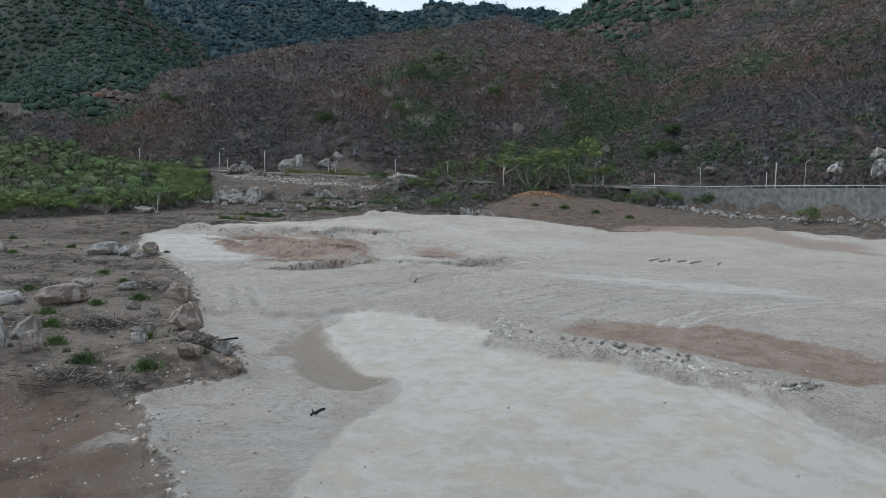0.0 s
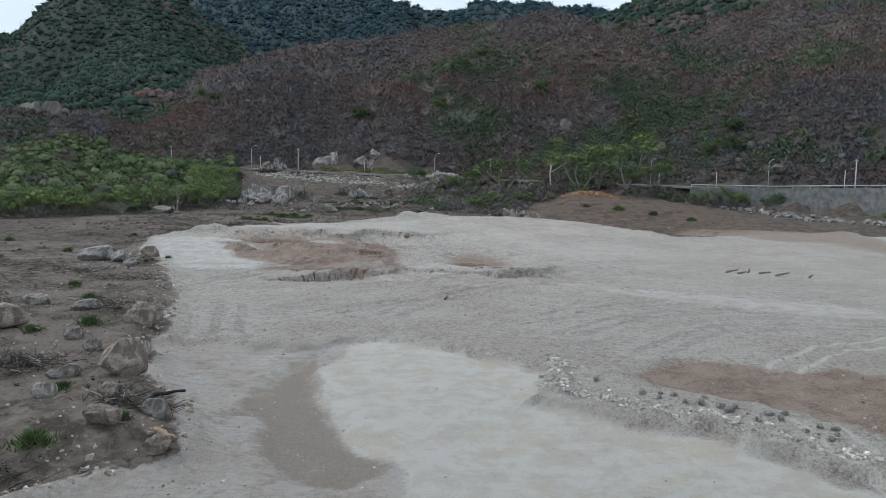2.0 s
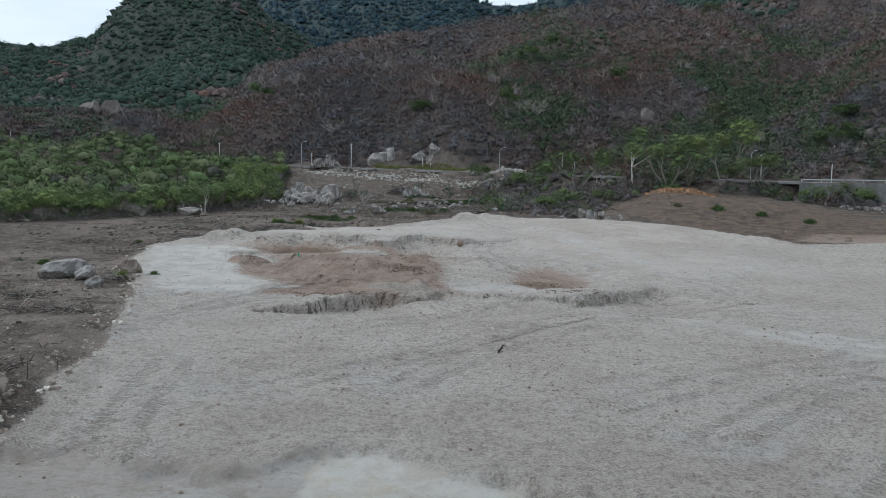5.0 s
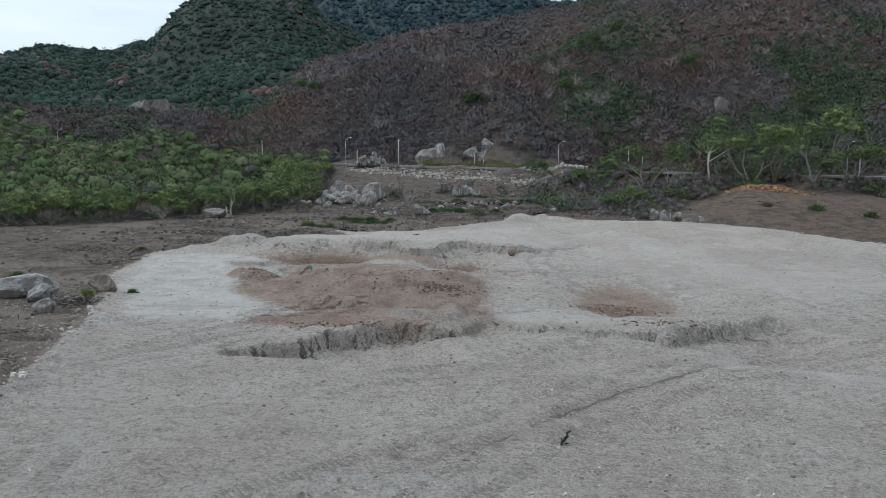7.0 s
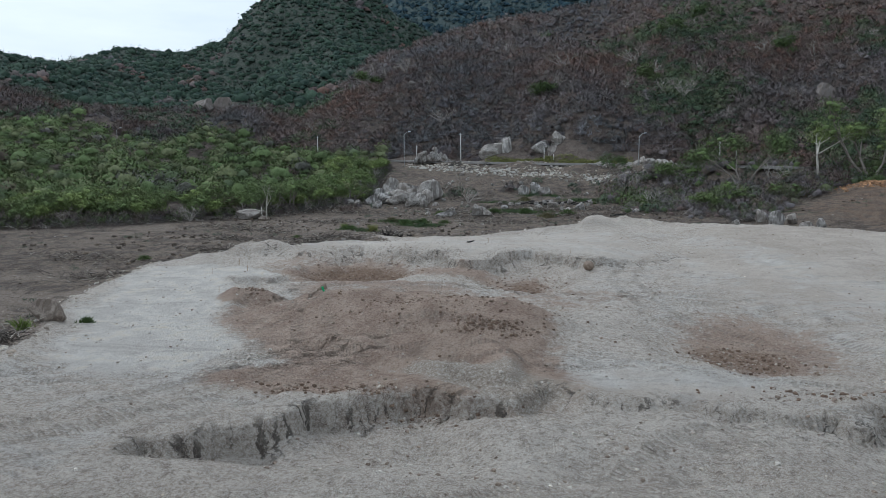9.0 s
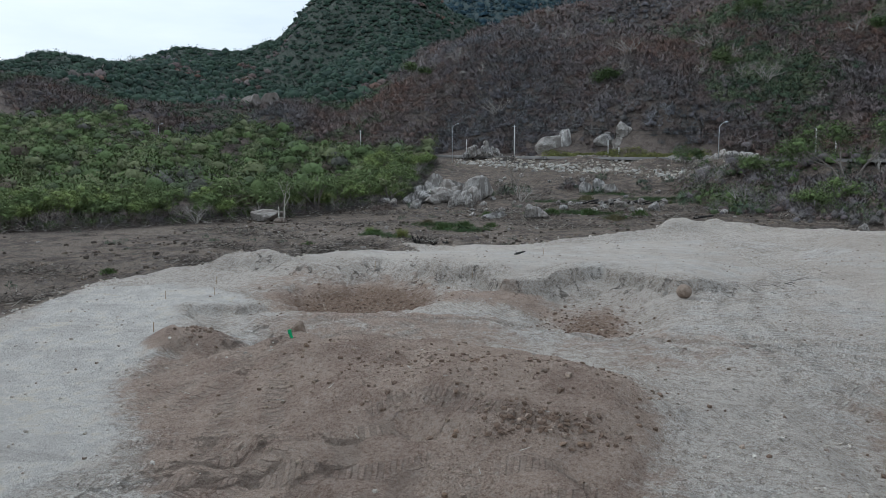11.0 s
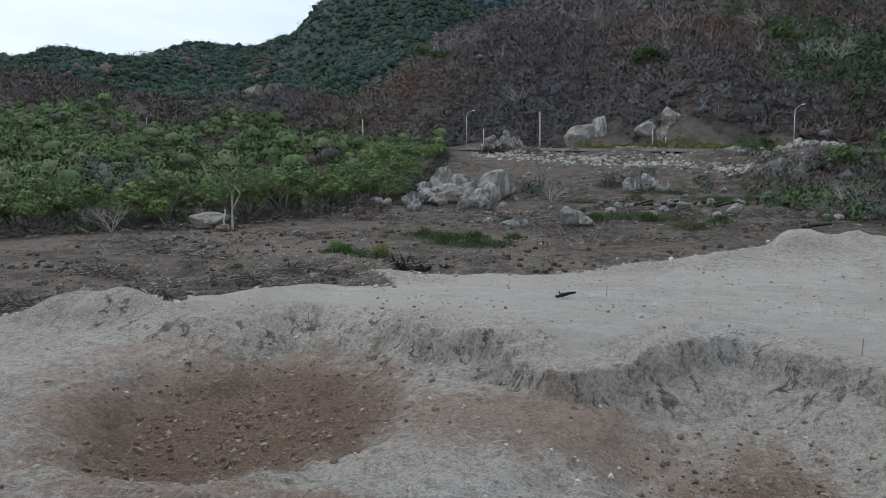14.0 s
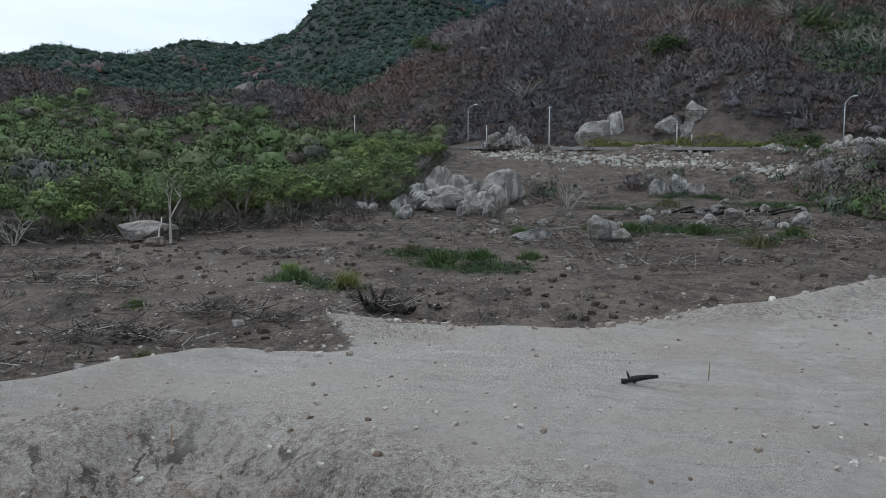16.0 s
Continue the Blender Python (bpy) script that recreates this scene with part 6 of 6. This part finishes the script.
extrude_wall("retaining_wall", [tuple(p) for p in WALL][::-1], 0.5, M_WALL, "long battered grey retaining wall below the road")

rail = tagged(new("guard_rail"), "low grey steel guard rail on the retaining wall", "guard rail")
g = Geo()
g.path([(p[0] + 0.4, p[1] + 0.3, p[2] + 0.65) for p in WALL], [0.14] * len(WALL), 6)
part("rail", g.mesh("rail", M_METAL), rail)
for p, q in zip(WALL, WALL[1:]):
    n = max(2, int(math.hypot(q[0] - p[0], q[1] - p[1]) / 4))
    for i in range(n):
        t = i / n
        x, y, z = (p[k] + (q[k] - p[k]) * t for k in range(3))
        g = Geo()
        g.tube((x + 0.4, y + 0.3, z - 0.4), (x + 0.4, y + 0.3, z + 0.75), 0.07, 0.07, 6)
        part("post", g.mesh("post", M_CONCRETE), rail)


def utility_pole(x, y, top, label="tapered pale concrete utility pole beside the road"):
    z = float(gz(x, y)[0])
    root = tagged(new("utility_pole"), label, "pole", "poles along the road")
    g = Geo()
    g.tube((x, y, z - 0.3), (x, y, top), 0.17, 0.11, 10)
    part("shaft", g.mesh("shaft", M_CONCRETE, False), root)
    g = Geo()
    g.tube((x - 0.45, y, top - 0.35), (x + 0.45, y, top - 0.35), 0.045, 0.045, 6)
    arm = part("crossarm", g.mesh("crossarm", M_METAL), root)
    for dx in (-0.4, 0.0, 0.4):
        g = Geo()
        g.tube((x + dx, y, top - 0.32), (x + dx, y, top - 0.12), 0.05, 0.03, 6)
        part("insulator", g.mesh("insulator", M_PLASTIC), arm)


def street_lamp(x, y, top, arm=1.3, turn=20.0):
    z = float(gz(x, y)[0])
    root = tagged(new("street_lamp"), "slim grey steel street lamp with a short curved arm", "street lamp", "street lamps along the road")
    g = Geo()
    g.tube((x, y, z - 0.2), (x, y, top - 0.9), 0.085, 0.06, 8)
    part("pole", g.mesh("pole", M_METAL, False), root)
    c, s = math.cos(radians(turn)), math.sin(radians(turn))
    g, pts = Geo(), [(x + c * arm * t / 6, y + s * arm * t / 6, top - 0.95 + 0.95 * math.sin(t / 6 * math.pi / 2)) for t in range(7)]
    g.path(pts, [0.05] * 7, 6)
    last = pts[-1]
    part("arm", g.mesh("arm", M_METAL, False), root)
    g = Geo()
    g.tube((last[0] - c * 0.1, last[1] - s * 0.1, last[2]), (last[0] + c * 0.55, last[1] + s * 0.55, last[2] + 0.05), 0.11, 0.07, 6)
    part("lamp_head", g.mesh("lamp_head", M_PLASTIC), root)


def short_post(x, y, top):
    z = float(gz(x, y)[0])
    g = Geo()
    g.tube((x, y, z - 0.3), (x, y, top), 0.13, 0.10, 8)
    tagged(new("concrete_post", g.mesh("concrete_post", M_CONCRETE, False)), "short weathered concrete post beside the road", "post", "posts along the road")


POLES = [(-80.4, 254.5, 20.4), (-31.4, 234.6, 19.7), (33.0, 209.0, 16.6), (80.8, 186.3, 15.9), (119.0, 150.5, 16.8)]
for p in POLES:
    utility_pole(*p)
for x, y, top in ((-47.4, 234, 20.3), (15.2, 212, 18.1), (79.0, 188.5, 17.0), (105.6, 169.0, 16.9), (123.3, 143.3, 17.4), (-124, 277, 23.4), (-181, 300, 27)):
    street_lamp(x, y, top)
for x, y, top in ((-45.9, 243.5, 16.8), (-8.0, 228.2, 15.4), (36.5, 208.5, 14.4), (94.9, 178.3, 13.4), (117.6, 152.8, 14.0), (-5.5, 228.0, 13.6)):
    short_post(x, y, top)
for p, q in zip([(-150, 285, 24.0)] + POLES, POLES + [(140, 108, 18.5)]):
    for dx, dz in ((-0.4, -0.15), (0.4, -0.15), (0, -1.0)):
        g, pts = Geo(), []
        for i in range(13):
            t = i / 12
            pts.append((p[0] + dx + (q[0] - p[0]) * t, p[1] + (q[1] - p[1]) * t, p[2] + dz + (q[2] - p[2]) * t - 0.9 * 4 * t * (1 - t)))
        g.path(pts, [0.022] * 13, 4)
        tagged(new("overhead_cable", g.mesh("overhead_cable", M_CABLE)), "thin black overhead cable slung between poles", "cable", "cables along the road")


# ---------------------------------------------------------------- small things on the fill
def log(x, y, length, radius, turn, material, label, name="log", stub=True, rise=0.05):
    rnd = random.Random(int(x * 10 + y))
    z = float(gz(x, y)[0]) + radius * 0.7
    g = Geo()
    c, s = math.cos(radians(turn)), math.sin(radians(turn))
    pts, rad = [], []
    for i in range(7):
        t = i / 6 - 0.5
        pts.append((x + c * length * t + rnd.gauss(0, 0.04), y + s * length * t + rnd.gauss(0, 0.04), z + rise * i + rnd.gauss(0, 0.02)))
        rad.append(radius * (1.0 - 0.5 * max(t, -t * 0.4)) * rnd.uniform(0.75, 1.1))
    g.path(pts, rad, 7)
    if stub:
        b = Vector((x - c * length * 0.25, y - s * length * 0.25, z))
        g.tube(b, b + Vector((-0.12 * c, 0.1, radius * 3.2)), radius * 0.7, radius * 0.25, 6)
        g.tube(b + Vector((0.1, 0, 0)), b + Vector((0.25, -0.2, radius * 1.8)), radius * 0.5, radius * 0.2, 5)
    return tagged(new(name, g.mesh(name, material, False)), label, "log")


def stump(x, y, tall, seed, arms=5):
    rnd = random.Random(seed)
    z = float(gz(x, y)[0])
    g = Geo()
    for i in range(arms):
        a = rnd.uniform(0, 6.28)
        w = Vector((math.cos(a) * rnd.uniform(0.3, 1.1), math.sin(a) * rnd.uniform(0.3, 1.1), rnd.uniform(0.5, 1.6))).normalized()
        p, l = Vector((x + math.cos(a) * 0.1, y + math.sin(a) * 0.1, z - 0.1)), tall * rnd.uniform(0.45, 1.0)
        q = p + w * l * 0.55
        e = q + (w + Vector((rnd.gauss(0, 0.4), rnd.gauss(0, 0.4), 0.3))).normalized() * l * 0.5
        g.tube(p, q, 0.13, 0.09, 7), g.tube(q, e, 0.09, 0.02, 6)
    tagged(new("charred_stump", g.mesh("charred_stump", M_CHAR, False)), "charred black tree stump with upturned roots", "stump")


stump(-22.3, 120.9, 1.6, 4, 8)
stump(-20.9, 121.4, 0.8, 9, 7)
stump(-19.6, 121.9, 0.6, 12, 5)
log(-10.0, 110.9, 0.95, 0.09, -18, M_CHAR, "charred black log with a stub on the graded fill")
log(5.6, 37.4, 0.9, 0.06, 60, M_CHAR, "small charred branch on the graded fill", "branch")
log(-4.2, -10.2, 0.7, 0.09, 10, M_CHAR, "small charred wood fragment on the fill", "branch")
log(-11.5, 3.6, 2.6, 0.10, 8, M_CHAR, "charred black log at the edge of the fill", stub=False)
log(-9.8, -1.2, 1.2, 0.16, 150, M_STAKE, "cut pale trunk section at the edge of the fill", stub=False)
for i, (x, y, l, a) in enumerate([(46, 63, 2.0, 14), (47.2, 62.4, 1.2, -35), (50.5, 62.8, 1.4, -20), (52, 61.2, 1.9, 8), (49, 64.2, 1.0, 60), (55.5, 60.2, 0.8, 30)]):
    log(x, y, l, 0.16, a, M_BARK, "dark weathered log lying on the fill", stub=False)
log(-18, 153, 3.0, 0.12, 12, M_BARK, "dead grey trunk on the cleared ground", stub=False)
log(-6.5, 169.4, 3.2, 0.16, -8, M_CHAR, "charred trunk among rocks on the cleared ground", stub=True)
log(8, 147.6, 2.4, 0.14, 10, M_CHAR, "charred trunk on the cleared ground", stub=True)
log(-2.5, 169, 4.5, 0.14, 4, M_CHAR, "long blackened trunk on the cleared ground", stub=False)
for i, (x, y, l, a) in enumerate([(-8, 168.6, 2.4, 20), (-5, 170.2, 2.8, -25), (-4, 168.4, 2.0, 50), (-1, 170, 2.6, 12), (0.5, 168.6, 2.2, -35), (2, 169.5, 2.8, 5), (-7, 170.5, 1.8, 70), (-2, 167.8, 1.6, -60)]):
    log(x, y, l, 0.13, a, M_CHAR, "blackened branch in a burnt heap on the clearing", "branch", i % 2 == 0, 0.1)
for i, (x, y, r) in enumerate([(-6.2, 168.6, 0.6), (-4.6, 169.8, 0.8), (0, 169.2, 0.9), (-1.4, 168.4, 0.5), (3.6, 172, 0.7), (-9.4, 166, 0.6)]):
    boulder(x, y, r, 0.8 * r, 0.7 * r, i * 50, i, M_GRANITE, "grey stone in a burnt heap on the clearing", "stone", 0.2)
log(-47.9, 139.2, 2.6, 0.07, 120, M_PALEBARK, "pale broken branch leaning on the granite slab", "branch", False, 0.35)


def survey_stake(x, y, tall=0.55):
    z = float(gz(x, y)[0])
    g = Geo()
    g.tube((x, y, z - 0.1), (x + 0.03, y, z + tall), 0.025, 0.02, 4)
    tagged(new("survey_stake", g.mesh("survey_stake", M_STAKE)), "thin wooden survey stake driven into the fill", "stake", "survey stakes")


for x, y in ((-8, 112), (-21, 104), (-27, 89.3), (-29.5, 87.5), (-25, 80), (-31, 96), (-12, 101), (1.5, 101.5)):
    survey_stake(x, y)

clod = boulder(-16.9, 81.2, 0.48, 0.42, 0.55, 15, 6, M_CLOD, "upright pillar of brown clay left standing", "clay_pillar", 0.12)
g = Geo()
z = float(gz(-15.6, 77.6)[0])
g.tube((-15.6, 77.6, z - 0.1), (-15.7, 77.6, z + 0.75), 0.02, 0.015, 4)
flag = tagged(new("green_marker"), "stake with a bright green cloth beside the soil heap", "marker")
part("stake", g.mesh("stake", M_STAKE), flag)
g = Geo()
for i in range(4):
    g.tube((-15.68 + 0.05 * i, 77.6, z + 0.75 - 0.15 * i), (-15.66 + 0.07 * i, 77.58 - 0.03 * i, z + 0.55 - 0.15 * i), 0.10 - 0.015 * i, 0.08 - 0.012 * i, 6)
part("cloth", g.mesh("cloth", M_GREEN), flag)
